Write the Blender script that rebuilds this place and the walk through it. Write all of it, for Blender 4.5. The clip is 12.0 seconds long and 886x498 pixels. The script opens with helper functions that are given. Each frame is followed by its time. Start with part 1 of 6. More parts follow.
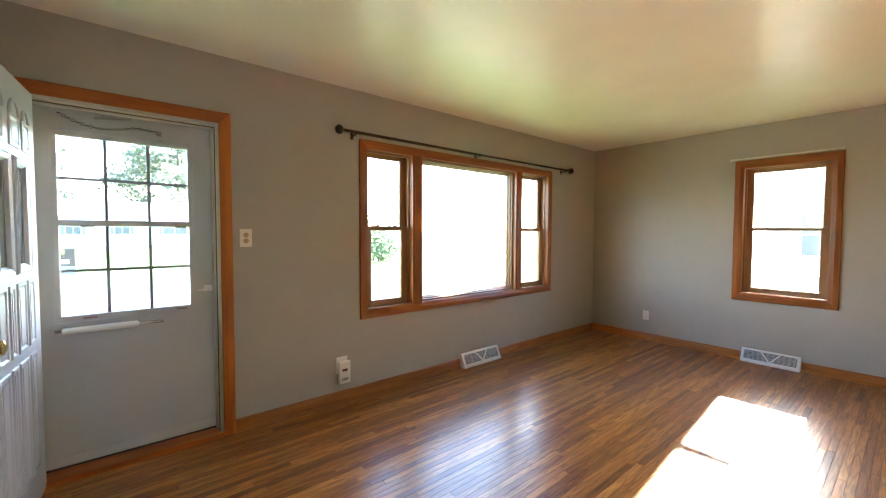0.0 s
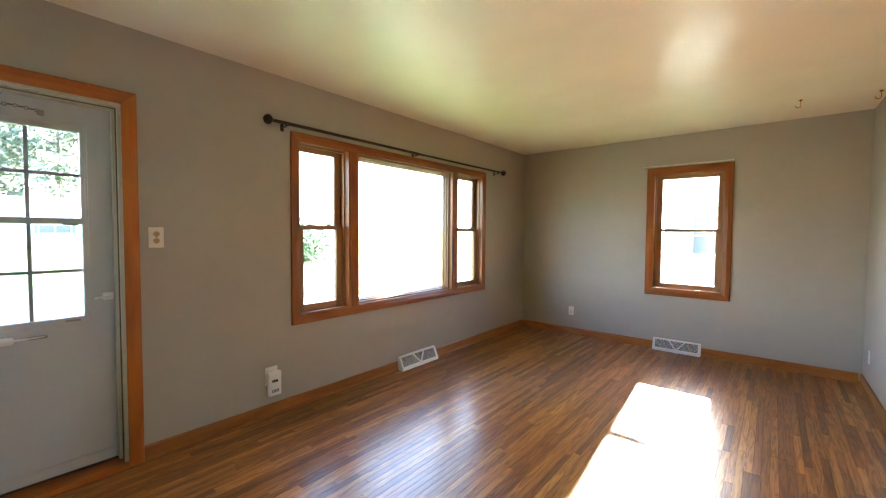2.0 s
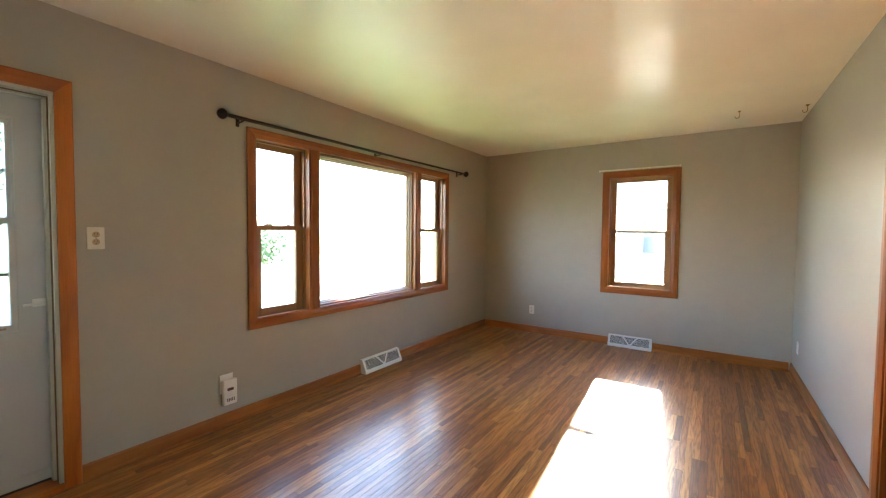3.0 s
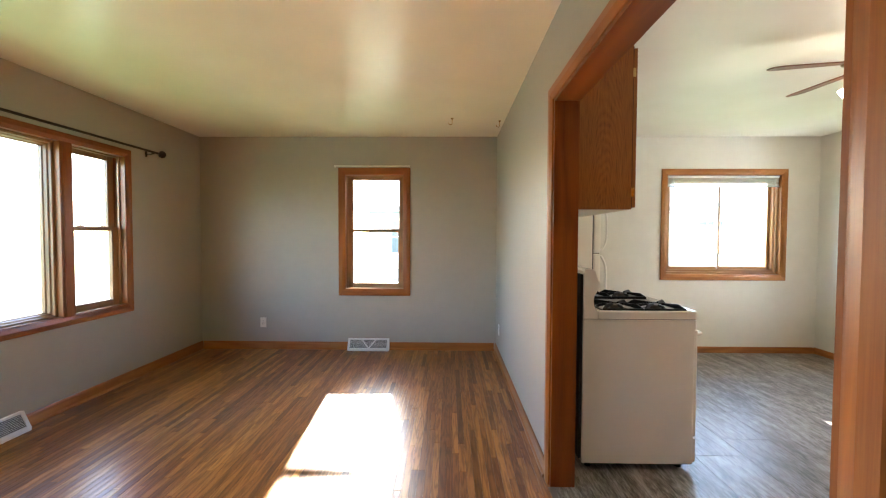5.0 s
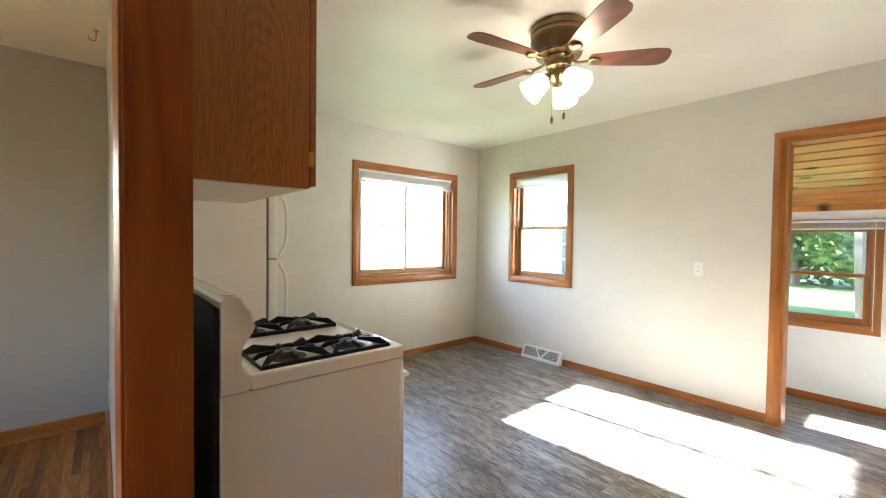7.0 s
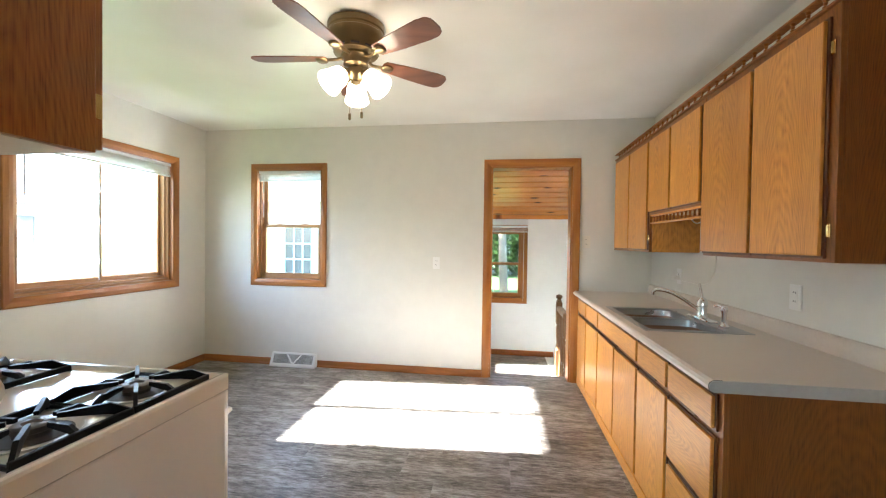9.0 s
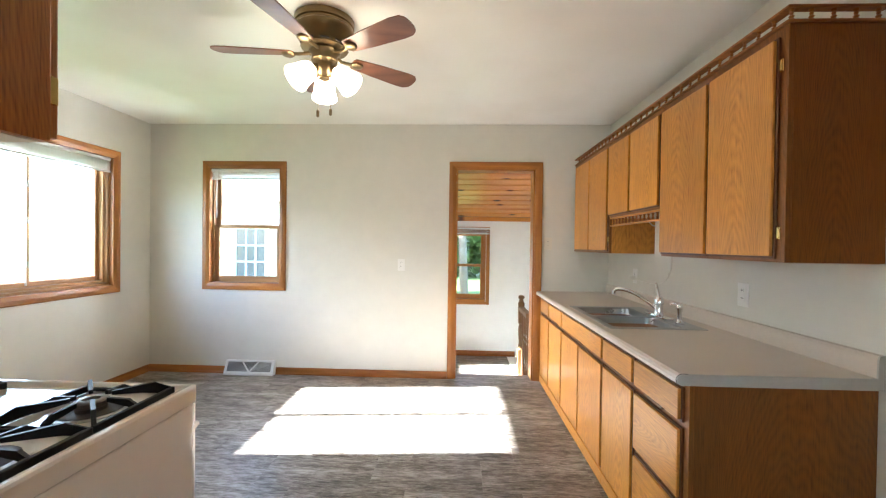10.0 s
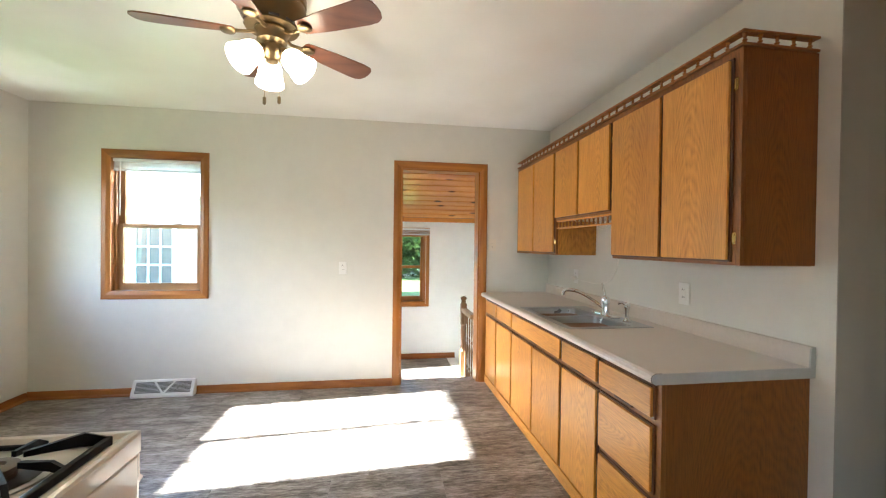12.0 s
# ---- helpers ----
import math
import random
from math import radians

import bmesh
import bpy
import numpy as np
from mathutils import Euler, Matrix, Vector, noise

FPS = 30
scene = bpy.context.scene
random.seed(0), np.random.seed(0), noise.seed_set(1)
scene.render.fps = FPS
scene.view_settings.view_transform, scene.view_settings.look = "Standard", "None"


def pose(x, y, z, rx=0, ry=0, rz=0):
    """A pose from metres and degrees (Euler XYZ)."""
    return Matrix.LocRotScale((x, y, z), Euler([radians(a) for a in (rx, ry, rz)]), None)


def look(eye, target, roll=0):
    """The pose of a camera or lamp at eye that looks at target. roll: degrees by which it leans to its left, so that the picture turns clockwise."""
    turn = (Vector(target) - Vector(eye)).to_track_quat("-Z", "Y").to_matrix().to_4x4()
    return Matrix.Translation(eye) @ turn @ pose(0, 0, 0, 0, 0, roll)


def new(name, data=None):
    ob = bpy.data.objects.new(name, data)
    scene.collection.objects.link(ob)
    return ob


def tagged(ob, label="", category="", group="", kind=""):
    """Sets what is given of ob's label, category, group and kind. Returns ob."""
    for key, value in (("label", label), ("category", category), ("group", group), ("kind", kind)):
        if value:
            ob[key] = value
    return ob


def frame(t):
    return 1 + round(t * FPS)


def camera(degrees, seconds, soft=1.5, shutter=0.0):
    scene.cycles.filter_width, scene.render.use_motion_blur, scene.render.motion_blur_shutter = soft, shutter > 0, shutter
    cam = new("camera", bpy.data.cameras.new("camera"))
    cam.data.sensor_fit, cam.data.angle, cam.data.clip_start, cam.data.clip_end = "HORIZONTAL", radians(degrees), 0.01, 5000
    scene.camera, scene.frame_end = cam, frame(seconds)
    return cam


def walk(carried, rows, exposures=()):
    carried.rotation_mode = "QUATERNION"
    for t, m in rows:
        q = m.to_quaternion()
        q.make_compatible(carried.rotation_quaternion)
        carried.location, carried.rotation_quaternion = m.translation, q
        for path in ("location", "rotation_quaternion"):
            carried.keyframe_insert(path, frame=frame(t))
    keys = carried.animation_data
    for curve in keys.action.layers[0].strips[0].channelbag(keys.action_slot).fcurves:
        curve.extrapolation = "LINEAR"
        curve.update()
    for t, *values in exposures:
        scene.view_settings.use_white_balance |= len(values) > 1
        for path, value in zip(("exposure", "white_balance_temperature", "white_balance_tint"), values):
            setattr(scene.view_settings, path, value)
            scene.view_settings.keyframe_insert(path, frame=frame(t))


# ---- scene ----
cam = camera(96.1, 12.0, soft=1.2)
PATH = [
    (0, (0.059, -0.011, 1.33), (1.343, 1.52, 1.247), 0.2),
    (0.5, (0.051, 0.035, 1.322), (1.406, 1.504, 1.243), 0.2),
    (1, (0.048, 0.053, 1.323), (1.467, 1.461, 1.243), 0.3),
    (1.5, (0.043, 0.082, 1.326), (1.524, 1.424, 1.244), 0.4),
    (2, (0.04, 0.101, 1.327), (1.578, 1.377, 1.246), 0.4),
    (2.5, (0.035, 0.12, 1.329), (1.631, 1.323, 1.249), 0.5),
    (2.7, (0.034, 0.124, 1.332), (1.653, 1.296, 1.252), 0.5),
    (4.3, (0.205, 0.126, 1.327), (2.113, 0.721, 1.258), 0.4),
    (4.5, (0.319, 0.108, 1.325), (2.271, 0.539, 1.255), 0.3),
    (5, (0.619, -0.018, 1.307), (2.617, 0.016, 1.245), 0.2),
    (5.5, (0.892, -0.152, 1.331), (2.863, -0.485, 1.266), 0.4),
    (6, (1.182, -0.267, 1.317), (3.065, -0.939, 1.258), 0.5),
    (6.5, (1.401, -0.397, 1.29), (3.14, -1.382, 1.236), 0.6),
    (7, (1.588, -0.511, 1.304), (3.104, -1.815, 1.254), 0.7),
    (7.5, (1.74, -0.452, 1.299), (2.896, -2.084, 1.258), 0.7),
    (7.7, (1.789, -0.437, 1.297), (2.788, -2.169, 1.258), 0.7),
    (9.3, (2.073, -0.318, 1.285), (2.286, -2.307, 1.257), 0.8),
    (9.5, (2.083, -0.325, 1.28), (2.259, -2.317, 1.258), 0.8),
    (10, (2.127, -0.333, 1.287), (2.202, -2.331, 1.266), 0.8),
    (10.5, (2.168, -0.347, 1.292), (2.148, -2.347, 1.272), 0.9),
    (11, (2.217, -0.369, 1.297), (2.102, -2.365, 1.278), 0.8),
    (11.5, (2.273, -0.4, 1.301), (2.061, -2.389, 1.282), 0.8),
    (12, (2.323, -0.441, 1.304), (2.019, -2.418, 1.286), 0.7),
]
EXPOSURES = [(0.0, 5.15, 6000, 7), (2.5, 5.15, 6000, 7), (4.5, 5.1, 5950, 7), (6.0, 4.9, 5950, 7), (7.0, 4.9, 5950, 7), (9.3, 4.86, 5770, 7), (12.0, 4.86, 5770, 7)]
walk(cam, [(t, look(eye, target, roll)) for t, eye, target, roll in PATH], EXPOSURES)

# ---- world, sun, exposure ----
SUN_TO = Vector((1.0, 0.085, 0.548)).normalized()
world = bpy.data.worlds.new("world")
scene.world = world
world.use_nodes = True
wn = world.node_tree.nodes
sky = wn.new("ShaderNodeTexSky")
sky.sky_type = "NISHITA"
sky.sun_disc = False
sky.sun_elevation = math.asin(SUN_TO.z)
sky.sun_rotation = math.atan2(SUN_TO.x, SUN_TO.y)
wn["Background"].inputs["Strength"].default_value = 0.097
world.node_tree.links.new(sky.outputs[0], wn["Background"].inputs[0])
sun = new("sun", bpy.data.lights.new("sun", "SUN"))
sun.data.energy, sun.data.angle, sun.data.color = 4.2, radians(1.0), (1.0, 0.96, 0.89)
sun.matrix_world = look(SUN_TO * 50, (0, 0, 0))


# ---- materials ----
def nodes_of(name):
    m = bpy.data.materials.new(name)
    m.use_nodes = True
    t = m.node_tree
    return m, t.nodes, t.links, t.nodes["Principled BSDF"]


def ramp(n, stops):
    r = n.new("ShaderNodeValToRGB")
    e = r.color_ramp.elements
    while len(e) < len(stops):
        e.new(0.5)
    for k, (p, c) in zip(e, stops):
        k.position, k.color = p, (*c, 1)
    return r


def mixed(n, l, kind, fac, a, b):
    x = n.new("ShaderNodeMix")
    x.data_type, x.blend_type = "RGBA", kind
    for socket, v in ((x.inputs[0], fac), (x.inputs[6], a), (x.inputs[7], b)):
        if isinstance(v, bpy.types.NodeSocket):
            l.new(v, socket)
        elif isinstance(v, tuple):
            socket.default_value = (*v, 1)
        else:
            socket.default_value = v
    return x.outputs[2]


def calc(n, l, op, *vals):
    x = n.new("ShaderNodeMath")
    x.operation = op
    for socket, v in zip(x.inputs, vals):
        if isinstance(v, bpy.types.NodeSocket):
            l.new(v, socket)
        else:
            socket.default_value = v
    return x.outputs[0]


def noise_tex(n, l, coord, scale, detail=3.0, rough=0.5, stretch=(1, 1, 1), shift=None):
    mp = n.new("ShaderNodeMapping")
    l.new(coord, mp.inputs[0])
    mp.inputs["Scale"].default_value = stretch
    if shift is not None:
        l.new(shift, mp.inputs["Location"])
    t = n.new("ShaderNodeTexNoise")
    l.new(mp.outputs[0], t.inputs["Vector"])
    t.inputs["Scale"].default_value, t.inputs["Detail"].default_value, t.inputs["Roughness"].default_value = scale, detail, rough
    return t.outputs[0]


def bump(n, l, bsdf, height, strength, distance=0.002):
    b = n.new("ShaderNodeBump")
    b.inputs["Strength"].default_value, b.inputs["Distance"].default_value = strength, distance
    l.new(height, b.inputs["Height"])
    l.new(b.outputs[0], bsdf.inputs["Normal"])


def plain(name, color, rough=0.5, metal=0.0, vary=0.08, scale=14.0, relief=0.1, coat=0.0, fine=180.0):
    """Paint, plastic or metal: two scales of mottling and a fine relief."""
    m, n, l, p = nodes_of(name)
    co = n.new("ShaderNodeTexCoord").outputs["Object"]
    big, small = noise_tex(n, l, co, scale, 4), noise_tex(n, l, co, fine, 2)
    dark = tuple(c * (1 - vary) for c in color)
    c = mixed(n, l, "MIX", calc(n, l, "MULTIPLY_ADD", small, 0.35, calc(n, l, "MULTIPLY", big, 0.65)), dark, tuple(min(1, c * (1 + vary)) for c in color))
    l.new(c, p.inputs["Base Color"])
    l.new(calc(n, l, "MULTIPLY_ADD", big, 0.16, rough - 0.08), p.inputs["Roughness"])
    p.inputs["Metallic"].default_value, p.inputs["Coat Weight"].default_value = metal, coat
    if relief:
        bump(n, l, p, small, relief, 0.001)
    return m


def wood(name, dark, light, axis="z", rough=0.38, bands=9.0, coat=0.25, pores=0.5, rings=1.0):
    """Stained wood with cathedral figure and pores along one axis."""
    m, n, l, p = nodes_of(name)
    co = n.new("ShaderNodeTexCoord").outputs["Object"]
    info = n.new("ShaderNodeObjectInfo")
    along = {"x": (0.13, 1, 1), "y": (1, 0.13, 1), "z": (1, 1, 0.13)}[axis]
    thin = {"x": (0.03, 1, 1), "y": (1, 0.03, 1), "z": (1, 1, 0.03)}[axis]
    shift = n.new("ShaderNodeCombineXYZ")
    for k in range(3):
        l.new(calc(n, l, "MULTIPLY", info.outputs["Random"], 7.0 + 5 * k), shift.inputs[k])
    fig = noise_tex(n, l, co, 5.0 * rings, 2, 0.45, along, shift.outputs[0])
    band = calc(n, l, "PINGPONG", calc(n, l, "MULTIPLY", fig, bands), 0.5)
    fine = noise_tex(n, l, co, 260, 3, 0.6, thin, shift.outputs[0])
    tone = noise_tex(n, l, co, 2.2, 2, 0.5, along, shift.outputs[0])
    v = calc(n, l, "ADD", calc(n, l, "MULTIPLY", band, 0.75), calc(n, l, "MULTIPLY", fine, pores))
    r = ramp(n, [(0.12, dark), (0.42, tuple((a + b) / 2 for a, b in zip(dark, light))), (0.75, light)])
    l.new(v, r.inputs[0])
    c = mixed(n, l, "MULTIPLY", 1.0, r.outputs[0], ramp_of(n, l, tone, (0.72, 0.70, 0.68), (1.12, 1.1, 1.08)))
    l.new(c, p.inputs["Base Color"])
    l.new(calc(n, l, "MULTIPLY_ADD", fine, 0.2, rough - 0.1), p.inputs["Roughness"])
    p.inputs["Coat Weight"].default_value, p.inputs["Coat Roughness"].default_value = coat, 0.22
    p.inputs["Specular IOR Level"].default_value = 0.38
    bump(n, l, p, v, 0.12, 0.0008)
    return m


def figured_oak(name, dark, light, along="z", across="y", rough=0.36, coat=0.12):
    """Plain-sawn oak veneer: nested cathedral arches up the middle, straight grain at the sides, open pores."""
    m, n, l, p = nodes_of(name)
    tc, info = n.new("ShaderNodeTexCoord"), n.new("ShaderNodeObjectInfo")
    co, rnd = tc.outputs["Object"], info.outputs["Random"]
    so, sg = n.new("ShaderNodeSeparateXYZ"), n.new("ShaderNodeSeparateXYZ")
    l.new(co, so.inputs[0])
    l.new(tc.outputs["Generated"], sg.inputs[0])
    shift = n.new("ShaderNodeCombineXYZ")
    for k in range(3):
        l.new(calc(n, l, "MULTIPLY", rnd, 7.0 + 5 * k), shift.inputs[k])
    k = "xyz".index(along)
    soft, thin = [1, 1, 1], [1, 1, 1]
    soft[k], thin[k] = 0.22, 0.022
    wave = noise_tex(n, l, co, 7.0, 3, 0.5, tuple(soft), shift.outputs[0])
    drift = noise_tex(n, l, co, 2.0, 1, 0.4, tuple(soft), shift.outputs[0])
    u = calc(n, l, "ADD", calc(n, l, "SUBTRACT", sg.outputs["xyz".index(across)], calc(n, l, "MULTIPLY_ADD", rnd, 0.3, 0.35)), calc(n, l, "MULTIPLY_ADD", drift, 0.5, -0.25))
    arch = calc(n, l, "MULTIPLY", calc(n, l, "MULTIPLY", u, u), 8.0)
    v = calc(n, l, "ADD", calc(n, l, "MULTIPLY_ADD", so.outputs[k], 1.7, arch), calc(n, l, "MULTIPLY_ADD", wave, 0.9, calc(n, l, "MULTIPLY", rnd, 9.0)))
    band = calc(n, l, "PINGPONG", calc(n, l, "MULTIPLY", v, 10.0), 0.5)
    fine = noise_tex(n, l, co, 330, 3, 0.6, tuple(thin), shift.outputs[0])
    ragged = noise_tex(n, l, co, 60, 3, 0.6, tuple(soft), shift.outputs[0])
    g = calc(n, l, "ADD", calc(n, l, "MULTIPLY", band, 0.34), calc(n, l, "MULTIPLY_ADD", fine, 0.85, calc(n, l, "MULTIPLY_ADD", ragged, 0.3, 0.02)))
    r = ramp(n, [(0.42, dark), (0.62, tuple(0.4 * a + 0.6 * b for a, b in zip(dark, light))), (0.85, light)])
    l.new(g, r.inputs[0])
    tone = noise_tex(n, l, co, 3.0, 2, 0.5, tuple(soft), shift.outputs[0])
    c = mixed(n, l, "MULTIPLY", 1.0, r.outputs[0], ramp_of(n, l, tone, (0.86, 0.84, 0.82), (1.08, 1.07, 1.06)))
    c = mixed(n, l, "MULTIPLY", 1.0, c, ramp_of(n, l, rnd, (0.9, 0.88, 0.86), (1.06, 1.06, 1.06)))
    l.new(c, p.inputs["Base Color"])
    l.new(calc(n, l, "MULTIPLY_ADD", fine, 0.2, rough - 0.1), p.inputs["Roughness"])
    p.inputs["Coat Weight"].default_value, p.inputs["Coat Roughness"].default_value = coat, 0.2
    p.inputs["Specular IOR Level"].default_value = 0.4
    bump(n, l, p, g, 0.12, 0.0008)
    return m


def ramp_of(n, l, fac, a, b):
    r = ramp(n, [(0.3, a), (0.7, b)])
    l.new(fac, r.inputs[0])
    return r.outputs[0]


def wall_paint(name, color, rough=0.55):
    """Rolled wall paint: orange-peel relief, faint patches and scuffs."""
    m, n, l, p = nodes_of(name)
    co = n.new("ShaderNodeTexCoord").outputs["Object"]
    big, mid, peel = noise_tex(n, l, co, 0.9, 3), noise_tex(n, l, co, 7, 5, 0.65), noise_tex(n, l, co, 240, 2)
    c = mixed(n, l, "MULTIPLY", 1.0, color, ramp_of(n, l, big, (0.95, 0.95, 0.96), (1.03, 1.03, 1.02)))
    c = mixed(n, l, "MULTIPLY", 1.0, c, ramp_of(n, l, mid, (0.97, 0.97, 0.97), (1.02, 1.02, 1.02)))
    l.new(c, p.inputs["Base Color"])
    l.new(calc(n, l, "MULTIPLY_ADD", mid, 0.15, rough - 0.07), p.inputs["Roughness"])
    bump(n, l, p, calc(n, l, "ADD", peel, calc(n, l, "MULTIPLY", mid, 0.8)), 0.16, 0.0015)
    return m


def ceiling_paint(name, color, rough):
    """Semi-gloss ceiling enamel over an uneven, trowelled plaster."""
    m, n, l, p = nodes_of(name)
    co = n.new("ShaderNodeTexCoord").outputs["Object"]
    big = noise_tex(n, l, co, 2.2, 2, 0.45)
    l.new(mixed(n, l, "MULTIPLY", 1.0, color, ramp_of(n, l, big, (0.96, 0.955, 0.94), (1.03, 1.03, 1.03))), p.inputs["Base Color"])
    l.new(calc(n, l, "MULTIPLY_ADD", big, 0.05, rough - 0.025), p.inputs["Roughness"])
    bump(n, l, p, big, 0.16, 0.006)
    return m


def strip_oak(name):
    """Finished oak strips, each with its own tone."""
    m, n, l, p = nodes_of(name)
    co = n.new("ShaderNodeTexCoord").outputs["Object"]
    info, geo = n.new("ShaderNodeObjectInfo"), n.new("ShaderNodeNewGeometry")
    rnd = calc(n, l, "FRACT", calc(n, l, "ADD", info.outputs["Random"], geo.outputs["Random Per Island"]))
    shift = n.new("ShaderNodeCombineXYZ")
    for k in range(3):
        l.new(calc(n, l, "MULTIPLY", rnd, 11.0 + 6 * k), shift.inputs[k])
    r = ramp(n, [(0.0, (0.14, 0.049, 0.011)), (0.12, (0.22, 0.080, 0.018)), (0.5, (0.32, 0.126, 0.028)), (0.85, (0.43, 0.188, 0.043)), (1.0, (0.50, 0.24, 0.062))])
    l.new(rnd, r.inputs[0])
    fig = noise_tex(n, l, co, 22, 3, 0.5, (0.09, 1, 1), shift.outputs[0])
    band = calc(n, l, "PINGPONG", calc(n, l, "MULTIPLY", fig, 6), 0.5)
    fine = noise_tex(n, l, co, 320, 3, 0.65, (0.025, 1, 1), shift.outputs[0])
    c = mixed(n, l, "MULTIPLY", 1.0, r.outputs[0], ramp_of(n, l, calc(n, l, "ADD", band, calc(n, l, "MULTIPLY", fine, 0.6)), (0.66, 0.62, 0.58), (1.2, 1.2, 1.18)))
    stain = noise_tex(n, l, co, 1.3, 5, 0.6)
    c = mixed(n, l, "MULTIPLY", 1.0, c, ramp_of(n, l, stain, (0.8, 0.78, 0.76), (1.06, 1.05, 1.05)))
    l.new(c, p.inputs["Base Color"])
    scuff = noise_tex(n, l, co, 9, 6, 0.7, (0.35, 1, 1))
    l.new(calc(n, l, "MULTIPLY_ADD", scuff, 0.14, 0.24), p.inputs["Roughness"])
    p.inputs["Coat Weight"].default_value, p.inputs["Coat Roughness"].default_value = 0.15, 0.2
    bump(n, l, p, fine, 0.06, 0.0006)
    return m


def weathered_vinyl(name):
    """Grey vinyl planks printed with weathered streaks."""
    m, n, l, p = nodes_of(name)
    co = n.new("ShaderNodeTexCoord").outputs["Object"]
    info = n.new("ShaderNodeObjectInfo")
    shift = n.new("ShaderNodeCombineXYZ")
    for k in range(3):
        l.new(calc(n, l, "MULTIPLY", info.outputs["Random"], 9.0 + 4 * k), shift.inputs[k])
    a = noise_tex(n, l, co, 13, 10, 0.78, (0.24, 1, 1), shift.outputs[0])
    b = noise_tex(n, l, co, 95, 6, 0.78, (0.16, 1, 1), shift.outputs[0])
    c2 = noise_tex(n, l, co, 3.1, 3, 0.5, (0.5, 1, 1))
    v = calc(n, l, "ADD", calc(n, l, "MULTIPLY", a, 0.52), calc(n, l, "MULTIPLY", b, 0.48))
    r = ramp(n, [(0.39, (0.035, 0.028, 0.022)), (0.455, (0.12, 0.102, 0.084)), (0.51, (0.26, 0.236, 0.207)), (0.56, (0.39, 0.366, 0.336)), (0.64, (0.54, 0.52, 0.49))])
    l.new(v, r.inputs[0])
    c = mixed(n, l, "MULTIPLY", 1.0, r.outputs[0], ramp_of(n, l, c2, (0.70, 0.67, 0.64), (1.12, 1.12, 1.12)))
    l.new(c, p.inputs["Base Color"])
    l.new(calc(n, l, "MULTIPLY_ADD", b, 0.2, 0.28), p.inputs["Roughness"])
    bump(n, l, p, v, 0.25, 0.001)
    return m


def pane_glass(name, tint=(1, 1, 1)):
    m, n, l, p = nodes_of(name)
    n.remove(p)
    tr, gl, mx, lw = n.new("ShaderNodeBsdfTransparent"), n.new("ShaderNodeBsdfGlossy"), n.new("ShaderNodeMixShader"), n.new("ShaderNodeLayerWeight")
    tr.inputs[0].default_value = (*(0.97 * t for t in tint), 1)
    gl.inputs["Roughness"].default_value = 0.01
    l.new(calc(n, l, "MULTIPLY_ADD", calc(n, l, "POWER", lw.outputs["Facing"], 4.0), 0.5, 0.035), mx.inputs[0])
    l.new(tr.outputs[0], mx.inputs[1])
    l.new(gl.outputs[0], mx.inputs[2])
    l.new(mx.outputs[0], n["Material Output"].inputs[0])
    return m


M_WALL = wall_paint("greige wall paint", (0.42, 0.39, 0.332))
M_WALL_K = wall_paint("pale kitchen paint", (0.75, 0.735, 0.675))
M_WALL_P = wall_paint("white porch paint", (0.90, 0.895, 0.88))
M_CEIL = ceiling_paint("semi-gloss ceiling", (0.85, 0.81, 0.72), 0.34)
M_CEIL_K = ceiling_paint("kitchen ceiling", (0.90, 0.895, 0.86), 0.33)
M_OAKFLOOR = strip_oak("oak strip flooring")
M_VINYL = weathered_vinyl("weathered vinyl")
M_SUB = plain("subfloor", (0.05, 0.035, 0.025), 0.8)
TRIM_D, TRIM_L = (0.22, 0.058, 0.008), (0.41, 0.135, 0.021)
M_TRIM = {a: wood("casing wood " + a, TRIM_D, TRIM_L, a, bands=5, coat=0.15) for a in "xyz"}
M_DOORTRIM = {a: wood("orange casing wood " + a, (0.30, 0.075, 0.009), (0.54, 0.165, 0.022), a, bands=5, coat=0.15) for a in "xyz"}
M_KTRIM = {a: wood("kitchen trim " + a, (0.30, 0.10, 0.018), (0.51, 0.215, 0.045), a, bands=5, coat=0.15) for a in "xyz"}
M_SASH = {a: wood("sash wood " + a, (0.27, 0.135, 0.055), (0.43, 0.235, 0.105), a, bands=4, coat=0.3) for a in "xz"}
M_KSASH = {a: wood("golden sash wood " + a, (0.36, 0.18, 0.065), (0.56, 0.32, 0.135), a, bands=4, coat=0.25) for a in "xz"}
M_BASE = {a: wood("baseboard wood " + a, (0.27, 0.09, 0.016), (0.46, 0.18, 0.038), a, bands=7) for a in "xy"}
M_JAMB = {a: wood("dark birch " + a, (0.17, 0.041, 0.004), (0.34, 0.098, 0.011), a, bands=5, rings=1.0, pores=0.5, coat=0.0) for a in "xyz"}
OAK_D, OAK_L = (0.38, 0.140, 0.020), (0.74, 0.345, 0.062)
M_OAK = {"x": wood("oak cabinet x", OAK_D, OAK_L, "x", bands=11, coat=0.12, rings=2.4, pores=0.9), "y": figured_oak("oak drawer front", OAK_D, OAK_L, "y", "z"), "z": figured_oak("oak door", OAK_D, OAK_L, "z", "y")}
# same oak as the doors, darkened: the end panels' shade is in the colour
M_OAKSHADE = {"x": wood("shaded oak cabinet x", (0.15, 0.047, 0.008), (0.30, 0.108, 0.018), "x", bands=12, coat=0.0, rings=2.0, pores=0.8), "z": figured_oak("shaded oak panel", (0.13, 0.042, 0.007), (0.29, 0.104, 0.017), "z", "x", coat=0.05)}
